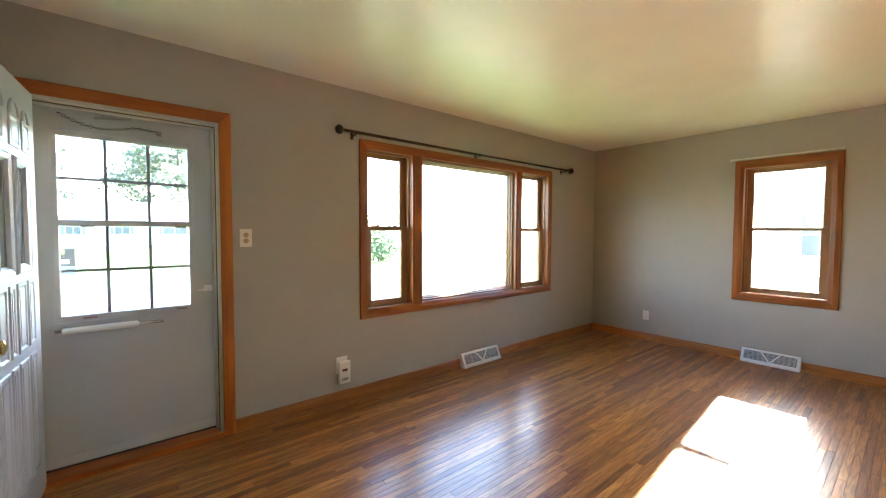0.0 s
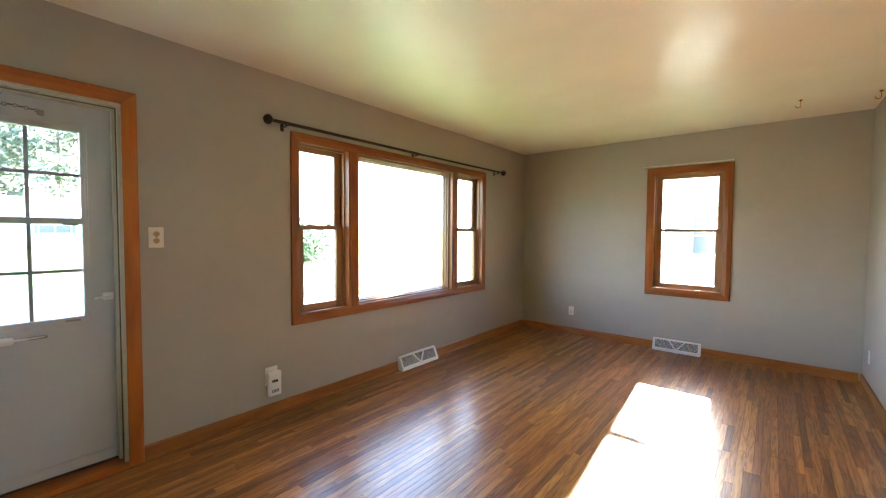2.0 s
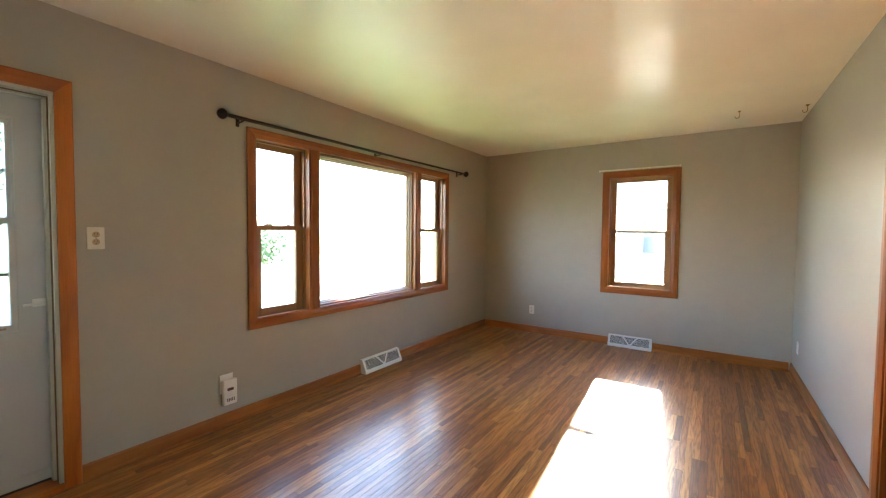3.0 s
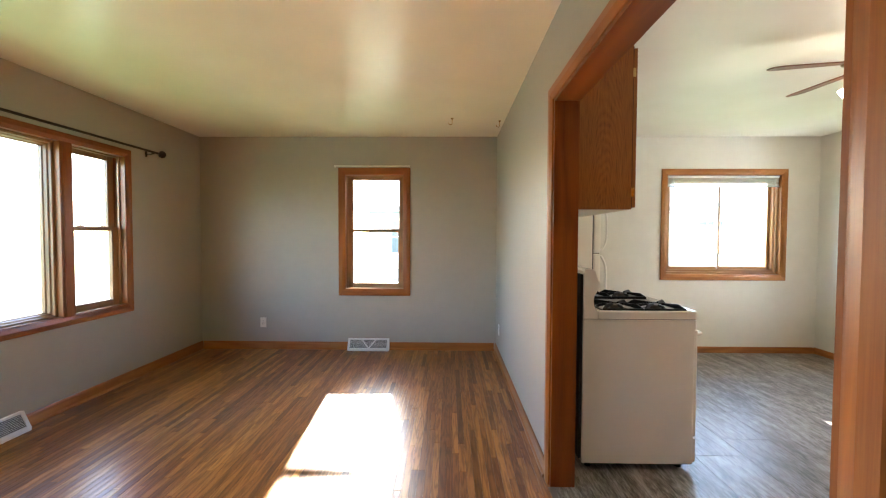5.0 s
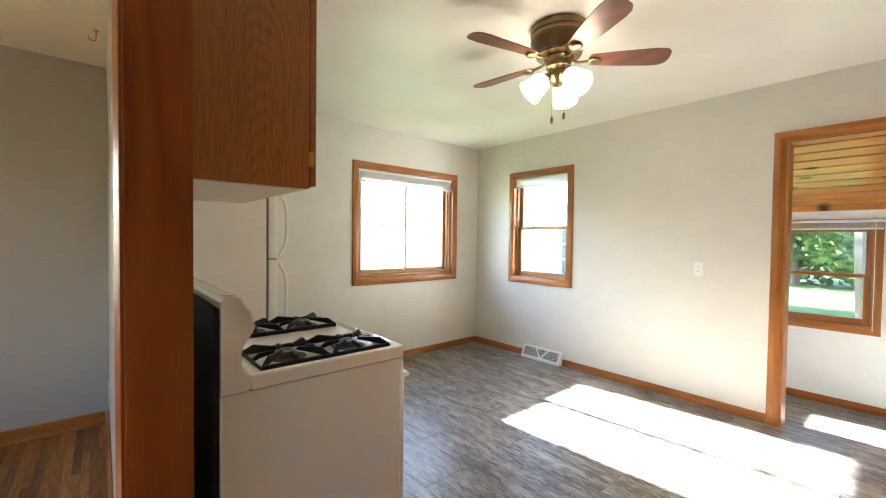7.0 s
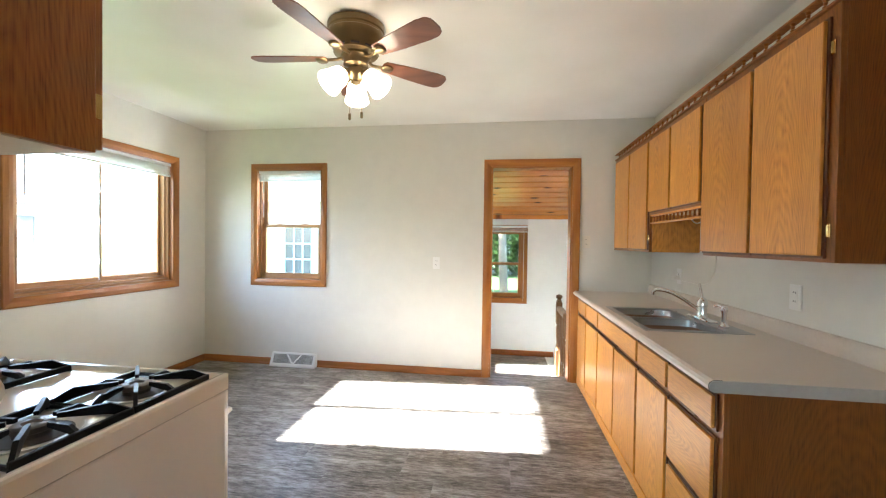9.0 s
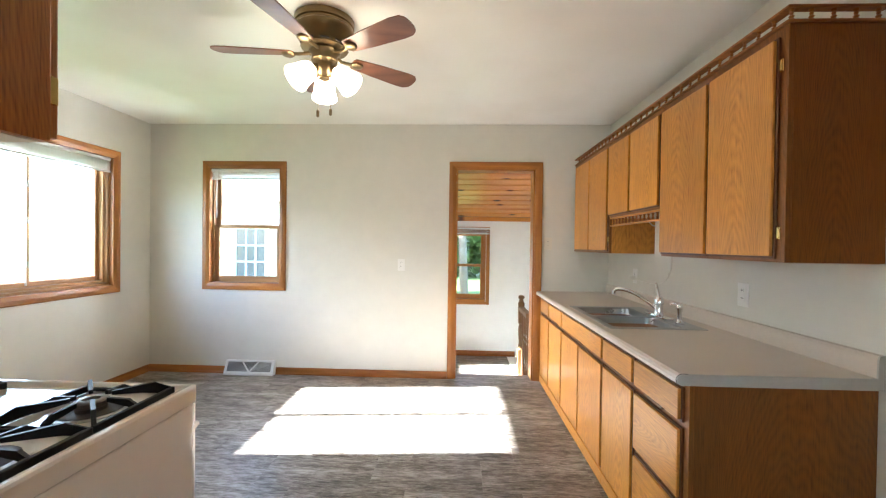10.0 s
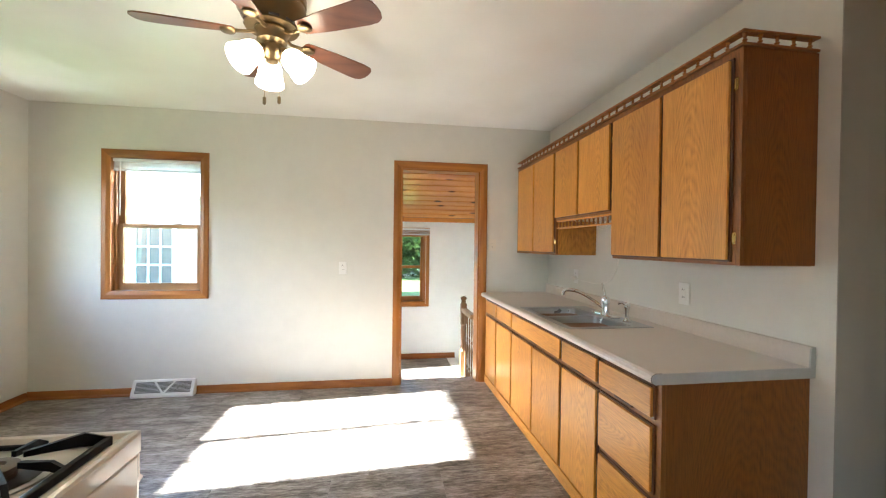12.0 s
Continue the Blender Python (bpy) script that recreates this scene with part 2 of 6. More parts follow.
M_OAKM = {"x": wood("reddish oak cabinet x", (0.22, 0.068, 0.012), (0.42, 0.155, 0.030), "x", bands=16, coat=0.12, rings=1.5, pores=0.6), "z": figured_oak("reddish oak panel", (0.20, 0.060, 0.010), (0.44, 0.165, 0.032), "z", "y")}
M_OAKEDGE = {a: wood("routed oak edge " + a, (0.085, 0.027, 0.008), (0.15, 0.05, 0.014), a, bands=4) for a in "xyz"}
M_PINE = wood("knotty pine", (0.52, 0.165, 0.026), (0.80, 0.33, 0.065), "x", bands=3, rough=0.3, coat=0.6, pores=0.2)


def knots(m):
    """Adds dark knots to a wood."""
    n, l = m.node_tree.nodes, m.node_tree.links
    p = n["Principled BSDF"]
    base = p.inputs["Base Color"].links[0].from_socket
    mp, co, v = n.new("ShaderNodeMapping"), n.new("ShaderNodeTexCoord"), n.new("ShaderNodeTexVoronoi")
    mp.inputs["Scale"].default_value = (2.1, 5.2, 1.0)
    l.new(co.outputs["Object"], mp.inputs[0])
    l.new(mp.outputs[0], v.inputs["Vector"])
    v.inputs["Scale"].default_value, v.voronoi_dimensions = 1.0, "2D"
    r = ramp(n, [(0.045, (0.10, 0.05, 0.03)), (0.085, (0.5, 0.36, 0.28)), (0.13, (1, 1, 1))])
    l.new(v.outputs["Distance"], r.inputs[0])
    l.new(mixed(n, l, "MULTIPLY", 1.0, base, r.outputs[0]), p.inputs["Base Color"])


knots(M_PINE)
M_NEWEL = wood("turned oak", (0.16, 0.075, 0.03), (0.30, 0.16, 0.07), "z", bands=4)
M_WHITE = plain("white enamel", (0.80, 0.78, 0.74), 0.3, vary=0.03, relief=0.02, coat=0.3)
M_STOVE = plain("bisque stove enamel", (0.84, 0.80, 0.745), 0.22, vary=0.025, relief=0.02, coat=0.5)
M_FRIDGE = plain("textured fridge enamel", (0.80, 0.76, 0.68), 0.42, vary=0.03, relief=0.35, fine=420)
M_DOORWHITE = plain("door paint", (0.50, 0.52, 0.55), 0.32, vary=0.03, relief=0.05)
M_STORM = plain("storm door aluminium paint", (0.52, 0.525, 0.52), 0.4, vary=0.06, relief=0.05, scale=5)
M_PLATE = plain("almond plate", (0.78, 0.74, 0.64), 0.35, vary=0.02, relief=0)
M_PLATEW = plain("white plate", (0.84, 0.83, 0.80), 0.3, vary=0.02, relief=0)
M_SLOT = plain("socket slot", (0.05, 0.04, 0.035), 0.6, relief=0)
M_BROWNSOCK = plain("tan socket", (0.50, 0.37, 0.22), 0.4, relief=0)
M_VENT = plain("register enamel", (0.80, 0.79, 0.76), 0.4, vary=0.05, relief=0.05)
M_VENTDARK = plain("register louvre shadow gap", (0.09, 0.085, 0.08), 0.6, relief=0)
M_ROD = plain("oil-rubbed iron", (0.045, 0.035, 0.03), 0.38, metal=0.8, relief=0.05)
M_BRASS = plain("polished brass", (0.72, 0.50, 0.18), 0.18, metal=1.0, vary=0.05, relief=0.0)
M_FANBRASS = plain("antique brass", (0.20, 0.145, 0.075), 0.32, metal=0.9, vary=0.2, scale=30, relief=0.05)
M_CHROME = plain("chrome", (0.78, 0.79, 0.80), 0.08, metal=1.0, vary=0.02, relief=0)
M_STEEL = plain("brushed steel", (0.42, 0.42, 0.415), 0.30, metal=1.0, vary=0.08, relief=0.1)
M_BLACK = plain("cast iron grate", (0.008, 0.008, 0.009), 0.42, vary=0.3, relief=0.2)
M_BLACK.node_tree.nodes["Principled BSDF"].inputs["Specular IOR Level"].default_value = 0.25
M_STOVETOP = plain("glossy cooktop enamel", (0.84, 0.80, 0.745), 0.11, vary=0.02, relief=0.0, coat=0.6)
M_STOVEBACK = plain("stove back", (0.010, 0.010, 0.011), 0.7)
M_ALU = plain("burner aluminium", (0.34, 0.30, 0.26), 0.42, metal=0.9, vary=0.2)
M_BURNER = plain("sooty bronze burner", (0.16, 0.13, 0.105), 0.45, metal=0.4, vary=0.3, scale=40)
M_LAM = plain("speckled beige laminate", (0.63, 0.55, 0.475), 0.34, vary=0.10, scale=60, fine=500, relief=0.04)
M_LAMEDGE = plain("grey laminate end", (0.47, 0.45, 0.41), 0.4, vary=0.12, scale=60, fine=500, relief=0.04)
M_BLIND = plain("blind slats", (0.78, 0.78, 0.77), 0.4, vary=0.04)
M_CORD = plain("cord", (0.80, 0.78, 0.72), 0.5, relief=0)
M_BLADE = {"x": wood("cherry fan blade", (0.13, 0.040, 0.018), (0.23, 0.085, 0.04), "x", bands=5, coat=0.35)}
M_GLASS = pane_glass("window glass")
M_UNDER = plain("cabinet underside", (0.66, 0.55, 0.42), 0.5, vary=0.08)


def opal():
    m, n, l, p = nodes_of("lit opal glass")
    p.inputs["Base Color"].default_value, p.inputs["Roughness"].default_value = (0.9, 0.86, 0.78, 1), 0.3
    p.inputs["Emission Color"].default_value, p.inputs["Emission Strength"].default_value = (1.0, 0.81, 0.56, 1), 0.72
    return m


M_OPAL = opal()

# ---- building helpers ----
def box(bm, x0, y0, z0, x1, y1, z1, bevel=0.0):
    """A box, with small chamfers on all edges where bevel is given."""
    x0, x1, y0, y1, z0, z1 = min(x0, x1), max(x0, x1), min(y0, y1), max(y0, y1), min(z0, z1), max(z0, z1)
    made = bmesh.ops.create_cube(bm, size=1.0)["verts"]
    for v in made:
        v.co = Vector(((x0 + x1) / 2 + v.co.x * (x1 - x0), (y0 + y1) / 2 + v.co.y * (y1 - y0), (z0 + z1) / 2 + v.co.z * (z1 - z0)))
    if bevel:
        edges = list({e for v in made for e in v.link_edges})
        bmesh.ops.bevel(bm, geom=edges, offset=bevel, segments=2, affect="EDGES", profile=0.6)
    return bm


def boxes(*rows, bevel=0.0):
    bm = bmesh.new()
    for r in rows:
        box(bm, *r, bevel=bevel)
    return bm


def lathe(profile, seg=24, at=(0, 0, 0), axis="z", phase=0.0):
    """A turned body from (radius, height) pairs."""
    bm = bmesh.new()
    rings = []
    for r, h in profile:
        ring = []
        for k in range(seg):
            a = 2 * math.pi * k / seg + phase
            p = Vector((r * math.cos(a), r * math.sin(a), h))
            if axis == "x":
                p = Vector((p.z, p.x, p.y))
            elif axis == "y":
                p = Vector((p.x, p.z, p.y))
            ring.append(bm.verts.new(p + Vector(at)))
        rings.append(ring)
    for a, b in zip(rings, rings[1:]):
        for k in range(seg):
            bm.faces.new((a[k], a[(k + 1) % seg], b[(k + 1) % seg], b[k]))
    bm.faces.new(rings[0][::-1])
    bm.faces.new(rings[-1])
    bmesh.ops.recalc_face_normals(bm, faces=bm.faces)
    return bm


def tube(pts, r, seg=10, bm=None, taper=1.0):
    """A round bar along a line of points."""
    bm = bm or bmesh.new()
    pts = [Vector(p) for p in pts]
    rings = []
    side = None
    for i, p in enumerate(pts):
        d = (pts[min(i + 1, len(pts) - 1)] - pts[max(i - 1, 0)]).normalized()
        if side is None:
            side = d.orthogonal().normalized()
        side = (side - d * side.dot(d)).normalized()
        other = d.cross(side)
        rr = r * (1 + (taper - 1) * i / max(1, len(pts) - 1))
        rings.append([bm.verts.new(p + rr * (math.cos(2 * math.pi * k / seg) * side + math.sin(2 * math.pi * k / seg) * other)) for k in range(seg)])
    for a, b in zip(rings, rings[1:]):
        for k in range(seg):
            bm.faces.new((a[k], a[(k + 1) % seg], b[(k + 1) % seg], b[k]))
    bm.faces.new(rings[0][::-1])
    bm.faces.new(rings[-1])
    return bm


def arc(centre, r, a0, a1, n, plane="xz"):
    out = []
    for k in range(n + 1):
        a = radians(a0 + (a1 - a0) * k / n)
        u, w = r * math.cos(a), r * math.sin(a)
        out.append(Vector(centre) + {"xz": Vector((u, 0, w)), "yz": Vector((0, u, w)), "xy": Vector((u, w, 0))}[plane])
    return out


def extrude_outline(outline, axis, a, b):
    """A prism: outline in the two other axes (in x, y, z order), from a to b along axis."""
    bm = bmesh.new()
    def at(p, d):
        return {"x": (d, p[0], p[1]), "y": (p[0], d, p[1]), "z": (p[0], p[1], d)}[axis]
    lo, hi = [bm.verts.new(at(p, a)) for p in outline], [bm.verts.new(at(p, b)) for p in outline]
    k = len(outline)
    for i in range(k):
        bm.faces.new((lo[i], lo[(i + 1) % k], hi[(i + 1) % k], hi[i]))
    bm.faces.new(lo[::-1])
    bm.faces.new(hi)
    bmesh.ops.recalc_face_normals(bm, faces=bm.faces)
    return bm


def mesh_of(name, bm, material, smooth=False):
    bmesh.ops.recalc_face_normals(bm, faces=bm.faces)
    me = bpy.data.meshes.new(name)
    bm.to_mesh(me)
    bm.free()
    me.materials.append(material)
    if smooth:
        me.polygons.foreach_set("use_smooth", [True] * len(me.polygons))
        me.set_sharp_from_angle(angle=radians(38))
    return me


def part(name, bm, material, parent, label="", smooth=False):
    ob = new(name, mesh_of(name, bm, material, smooth))
    ob.parent = parent
    if label:
        tagged(ob, label)
    return ob


def thing(name, m, label, category, group="", kind=""):
    ob = new(name)
    ob.matrix_basis = m
    ob.empty_display_size = 0.1
    return tagged(ob, label, category, group, kind)


def structure(name, bm, material, label, category, smooth=False):
    return tagged(new(name, mesh_of(name, bm, material, smooth)), label, category, kind="structure")


def frame_pieces(x0, z0, x1, z1, profile, sides="LRTB", y_sign=1):
    """Mitred boards round a rectangle in the local xz plane. profile: closed outline of (inset from the outer edge, y)."""
    out = {}
    for s in sides:
        bm = bmesh.new()
        loops = []
        for i, y in profile:
            bot = z0 + (i if "B" in sides else 0)
            ends = {
                "L": ((x0 + i, bot), (x0 + i, z1 - i)),
                "R": ((x1 - i, bot), (x1 - i, z1 - i)),
                "T": ((x0 + i, z1 - i), (x1 - i, z1 - i)),
                "B": ((x0 + i, z0 + i), (x1 - i, z0 + i)),
            }[s]
            loops.append([bm.verts.new((ex, y, ez)) for ex, ez in ends])
        k = len(loops)
        for a in range(k):
            b = (a + 1) % k
            bm.faces.new((loops[a][0], loops[b][0], loops[b][1], loops[a][1]))
        bm.faces.new([p[0] for p in loops][::-1])
        bm.faces.new([p[1] for p in loops])
        bmesh.ops.recalc_face_normals(bm, faces=bm.faces)
        out[s] = bm
    return out


AXIS_OF = {"L": "z", "R": "z", "T": "x", "B": "x"}


def holed_slab(length, height, thick, holes):
    """A slab in x (0 to length), y (0 to thick) and z (0 to height), with rectangular holes (x0, z0, x1, z1)."""
    xs = sorted({0.0, length, *(h[0] for h in holes), *(h[2] for h in holes)})
    zs = sorted({0.0, height, *(h[1] for h in holes), *(h[3] for h in holes)})
    def solid(i, k):
        if not (0 <= i < len(xs) - 1 and 0 <= k < len(zs) - 1):
            return False
        cx, cz = (xs[i] + xs[i + 1]) / 2, (zs[k] + zs[k + 1]) / 2
        return not any(h[0] < cx < h[2] and h[1] < cz < h[3] for h in holes)
    bm = bmesh.new()
    def quad(*ps):
        bm.faces.new([bm.verts.new(p) for p in ps])
    for i in range(len(xs) - 1):
        for k in range(len(zs) - 1):
            if not solid(i, k):
                continue
            a, b, c, d = xs[i], xs[i + 1], zs[k], zs[k + 1]
            quad((a, 0, c), (b, 0, c), (b, 0, d), (a, 0, d))
            quad((b, thick, c), (a, thick, c), (a, thick, d), (b, thick, d))
            if not solid(i - 1, k):
                quad((a, thick, c), (a, 0, c), (a, 0, d), (a, thick, d))
            if not solid(i + 1, k):
                quad((b, 0, c), (b, thick, c), (b, thick, d), (b, 0, d))
            if not solid(i, k - 1):
                quad((a, thick, c), (b, thick, c), (b, 0, c), (a, 0, c))
            if not solid(i, k + 1):
                quad((a, 0, d), (b, 0, d), (b, thick, d), (a, thick, d))
    bmesh.ops.remove_doubles(bm, verts=bm.verts, dist=1e-5)
    return bm


def holed_wall(name, m, length, height, thick, holes, material, label):
    """A wall along local x, its thickness away from the room, with rectangular holes."""
    bm = holed_slab(length, height, thick, holes)
    ob = structure(name, bm, material, label, "wall")
    ob.matrix_basis = m
    return ob


# ---- plan ----
X_EAST, X_WEST, Y_FRONT, Y_DIV, Y_DIVK, Y_BACK, X_CAB = 5.172, -0.95, 2.857, -0.549, -0.675, -4.16, 0.70
CEIL, T_EXT = 2.44, 0.15
Y_HALL, Y_PORCH, Z_PORCH = -1.642, -5.60, -0.17
X_PORCH0, X_PORCH1 = 0.25, 3.3

# openings: (along, from, to, sill, head)
FD = (-0.265, 0.605, 0.0, 2.015)
BW = (1.644, 4.116, 0.679, 2.016)
SW = (0.496, 1.194, 0.689, 2.025)
KW = (-3.749, -2.453, 0.876, 2.025)
K2 = (3.8555, 4.5815, 0.871, 2.024)
KD = (1.40, 2.148, 0.0, 2.02)
OP = (1.155, 2.69, 0.0, 2.015)

wall_front = holed_wall("wall_front", pose(X_WEST - 0.12, Y_FRONT, 0), X_EAST + T_EXT - X_WEST + 0.12, CEIL, T_EXT,
                        [(FD[0] - X_WEST + 0.12, -0.01, FD[1] - X_WEST + 0.12, FD[3]), (BW[0] - X_WEST + 0.12, BW[2], BW[1] - X_WEST + 0.12, BW[3])],
                        M_WALL, "greige painted front wall with door and picture window")
wall_east_l = holed_wall("wall_east_living", pose(X_EAST, Y_FRONT, 0, rz=-90), Y_FRONT - Y_DIV, CEIL, T_EXT,
                         [(Y_FRONT - SW[1], SW[2], Y_FRONT - SW[0], SW[3])], M_WALL, "greige painted side wall with one window")
wall_east_k = holed_wall("wall_east_kitchen", pose(X_EAST, Y_DIV, 0, rz=-90), Y_DIV - Y_BACK, CEIL, T_EXT,
                         [(Y_DIV - KW[1], KW[2], Y_DIV - KW[0], KW[3])], M_WALL_K, "pale painted kitchen wall with sliding window")
wall_back = holed_wall("wall_back", pose(X_EAST + T_EXT, Y_BACK, 0, rz=180), X_EAST + T_EXT + 1.7, CEIL, T_EXT,
                       [(X_EAST + T_EXT - K2[1], K2[2], X_EAST + T_EXT - K2[0], K2[3]), (X_EAST + T_EXT - KD[1], -0.01, X_EAST + T_EXT - KD[0], KD[3])],
                       M_WALL_K, "pale painted kitchen back wall with window and doorway")
# dividing wall: a living face and a kitchen face, with the wide opening through both
DIVH = (OP[0] - X_WEST, -0.01, OP[1] - X_WEST, OP[3])
wall_div_l = holed_wall("wall_divide_living", pose(X_EAST, (Y_DIV + Y_DIVK) / 2, 0, rz=0) @ pose(X_WEST - X_EAST, 0, 0), X_EAST - X_WEST, CEIL, (Y_DIV - Y_DIVK) / 2, [DIVH], M_WALL, "greige painted wall between living room and kitchen")
wall_div_k = holed_wall("wall_divide_kitchen", pose(X_WEST, Y_DIVK, 0), X_EAST - X_WEST, CEIL, (Y_DIV - Y_DIVK) / 2, [DIVH], M_WALL_K, "pale painted kitchen side of the dividing wall")
wall_west = holed_wall("wall_west", pose(X_WEST, Y_DIV, 0, rz=90), Y_FRONT - Y_DIV, CEIL, 0.12, [], M_WALL, "plain greige wall beside the entry")
wall_cab = holed_wall("wall_cabinets", pose(X_CAB, Y_BACK, 0, rz=90), Y_HALL - Y_BACK, CEIL, 0.12, [], M_WALL_K, "pale painted wall behind the kitchen cabinets")
wall_hall = holed_wall("wall_hall", pose(X_CAB - 0.12, Y_HALL, 0, rz=180), X_CAB - 0.12 + 1.7, CEIL, 0.10, [], M_WALL, "shaded greige hallway wall")
structure("wall_hall_return", boxes((X_CAB - 0.12, Y_HALL + 0.0005, 0, X_CAB, Y_HALL + 0.004, CEIL)), M_WALL, "greige painted end of the cabinet wall", "wall")
wall_hall_end = holed_wall("wall_hall_end", pose(-1.58, Y_HALL, 0, rz=90), Y_DIVK - Y_HALL, CEIL, 0.12, [], M_WALL, "plain greige wall at the end of the hallway")
wall_hall_side = holed_wall("wall_hall_side", pose(-1.58, Y_DIVK, 0), X_WEST + 1.58, CEIL, 0.12, [], M_WALL, "plain greige hallway wall")
structure("ceiling_living", boxes((X_WEST - 0.12, Y_DIV - 0.063, CEIL, X_EAST + T_EXT, Y_FRONT + T_EXT, CEIL + 0.15)), M_CEIL, "cream semi-gloss painted living room ceiling", "ceiling")
structure("ceiling_kitchen", boxes((-1.7, Y_BACK - T_EXT, CEIL, X_EAST + T_EXT, Y_DIV - 0.063, CEIL + 0.15)), M_CEIL_K, "white satin painted kitchen ceiling", "ceiling")
structure("roof", boxes((-2.2, Y_BACK - 0.6, CEIL + 0.16, X_EAST + 0.75, Y_FRONT + 0.7, CEIL + 0.30)), plain("roof deck", (0.10, 0.09, 0.085), 0.8), "grey roof deck over the rooms", "roof")

floor_living = structure("floor_living", boxes((X_WEST, Y_DIV - 0.02, -0.12, X_EAST, Y_FRONT + 0.02, -0.006)), M_SUB, "narrow strip oak floor with a worn gloss", "floor")
floor_kitchen = structure("floor_kitchen", boxes((-1.58, Y_BACK - T_EXT, -0.12, X_EAST, Y_DIV - 0.021, -0.004)), M_SUB, "grey weathered wood-look vinyl plank floor", "floor")

# back porch, one step down
structure("floor_porch", boxes((1.47, Y_PORCH, Z_PORCH - 0.1, X_PORCH1, Y_BACK - T_EXT - 0.001, Z_PORCH)), M_VINYL, "grey vinyl porch floor one step below the kitchen", "floor")
structure("floor_stairwell", boxes((X_PORCH0, Y_PORCH, -2.0, 1.329, Y_BACK - T_EXT, -1.9)), M_SUB, "dark floor of the stairwell", "floor")
structure("stairwell_side", boxes((1.34, Y_PORCH, -1.9, 1.469, Y_BACK - T_EXT, Z_PORCH)), M_WALL_P, "white painted side of the stairwell", "wall")
PW = (1.7615, 2.6135, 0.561, 1.474)
wall_porch = holed_wall("wall_porch_back", pose(X_PORCH1 + 0.1, Y_PORCH, -2.0, rz=180), X_PORCH1 - X_PORCH0 + 0.2, 3.66, 0.12,
                        [(X_PORCH1 + 0.1 - PW[1], PW[2] + 2.0, X_PORCH1 + 0.1 - PW[0], PW[3] + 2.0)], M_WALL_P, "white painted porch wall with a window")
wall_porch_w = holed_wall("wall_porch_west", pose(X_PORCH0, Y_PORCH, -2.0, rz=90), Y_BACK - T_EXT - Y_PORCH, 4.3, 0.1, [], M_WALL_P, "white painted porch end wall")
wall_porch_e = holed_wall("wall_porch_east", pose(X_PORCH1, Y_BACK - T_EXT, -0.6, rz=-90), Y_BACK - T_EXT - Y_PORCH, 2.9, 0.1,
                          [(0.10, 0.6 + 0.50, 0.75, 0.6 + 1.58)], M_WALL_P, "white painted porch end wall with a window opening")
SLOPE = 0.36
bm = bmesh.new()
for q in range(12):
    y0 = Y_PORCH + 0.118 * q
    y1 = y0 + 0.1175
    z0, z1 = 1.66 + SLOPE * 0.118 * q, 1.66 + SLOPE * (0.118 * q + 0.1175)
    vs = [bm.verts.new(p) for p in ((X_PORCH0, y0 + 0.010, z0 + 0.018), (X_PORCH1, y0 + 0.010, z0 + 0.018), (X_PORCH1, y0 + 0.014, z0 + 0.004), (X_PORCH0, y0 + 0.014, z0 + 0.004), (X_PORCH1, y1 - 0.012, z1 - 0.003), (X_PORCH0, y1 - 0.012, z1 - 0.003), (X_PORCH1, y1 - 0.008, z1 + 0.014), (X_PORCH0, y1 - 0.008, z1 + 0.014))]
    bm.faces.new((vs[0], vs[1], vs[2], vs[3]))
    bm.faces.new((vs[3], vs[2], vs[4], vs[5]))
    bm.faces.new((vs[5], vs[4], vs[6], vs[7]))
bmesh.ops.recalc_face_normals(bm, faces=bm.faces)
ge = bmesh.ops.extrude_face_region(bm, geom=list(bm.faces))
bmesh.ops.translate(bm, verts=[v for v in ge["geom"] if isinstance(v, bmesh.types.BMVert)], vec=(0, 0, 0.004))
structure("ceiling_porch", bm, M_PINE, "varnished knotty pine board ceiling, sloping down", "ceiling")
structure("ceiling_porch_backing", extrude_outline([(Y_PORCH, 1.681), (Y_PORCH, 1.70), (Y_PORCH + 1.416, 1.70 + SLOPE * 1.416), (Y_PORCH + 1.416, 1.681 + SLOPE * 1.416)], "x", X_PORCH0, X_PORCH1), M_OAKEDGE["x"], "dark varnished gaps between the pine boards", "ceiling")
structure("porch_trim", boxes((X_PORCH0, Y_PORCH, 1.605, X_PORCH1, Y_PORCH + 0.02, 1.659), bevel=0.003), M_PINE, "varnished pine trim board under the sloping ceiling", "trim")
structure("roof_porch", extrude_outline([(Y_PORCH - 0.4, 1.60), (Y_PORCH - 0.4, 1.72), (Y_BACK - T_EXT, 2.28), (Y_BACK - T_EXT, 2.18)], "x", X_PORCH0 - 0.2, X_PORCH1 + 0.12), plain("porch roofing", (0.1, 0.09, 0.085), 0.8), "grey lean-to porch roof", "roof")

# outdoors
def grass_mat():
    m, n, l, p = nodes_of("lawn")
    co = n.new("ShaderNodeTexCoord").outputs["Object"]
    a, b = noise_tex(n, l, co, 0.35, 5), noise_tex(n, l, co, 30, 5, 0.7)
    r = ramp(n, [(0.3, (0.035, 0.075, 0.014)), (0.55, (0.07, 0.125, 0.028)), (0.8, (0.115, 0.16, 0.05))])
    l.new(calc(n, l, "MULTIPLY_ADD", b, 0.5, calc(n, l, "MULTIPLY", a, 0.5)), r.inputs[0])
    l.new(r.outputs[0], p.inputs["Base Color"])
    p.inputs["Roughness"].default_value = 0.8
    bump(n, l, p, b, 0.8, 0.03)
    return m


Z_OUT = -0.55
bm = bmesh.new()
bmesh.ops.create_grid(bm, x_segments=8, y_segments=8, size=900)
for v in bm.verts:
    v.co.z = Z_OUT
structure("ground", bm, grass_mat(), "sunlit mown lawn round the house", "ground")

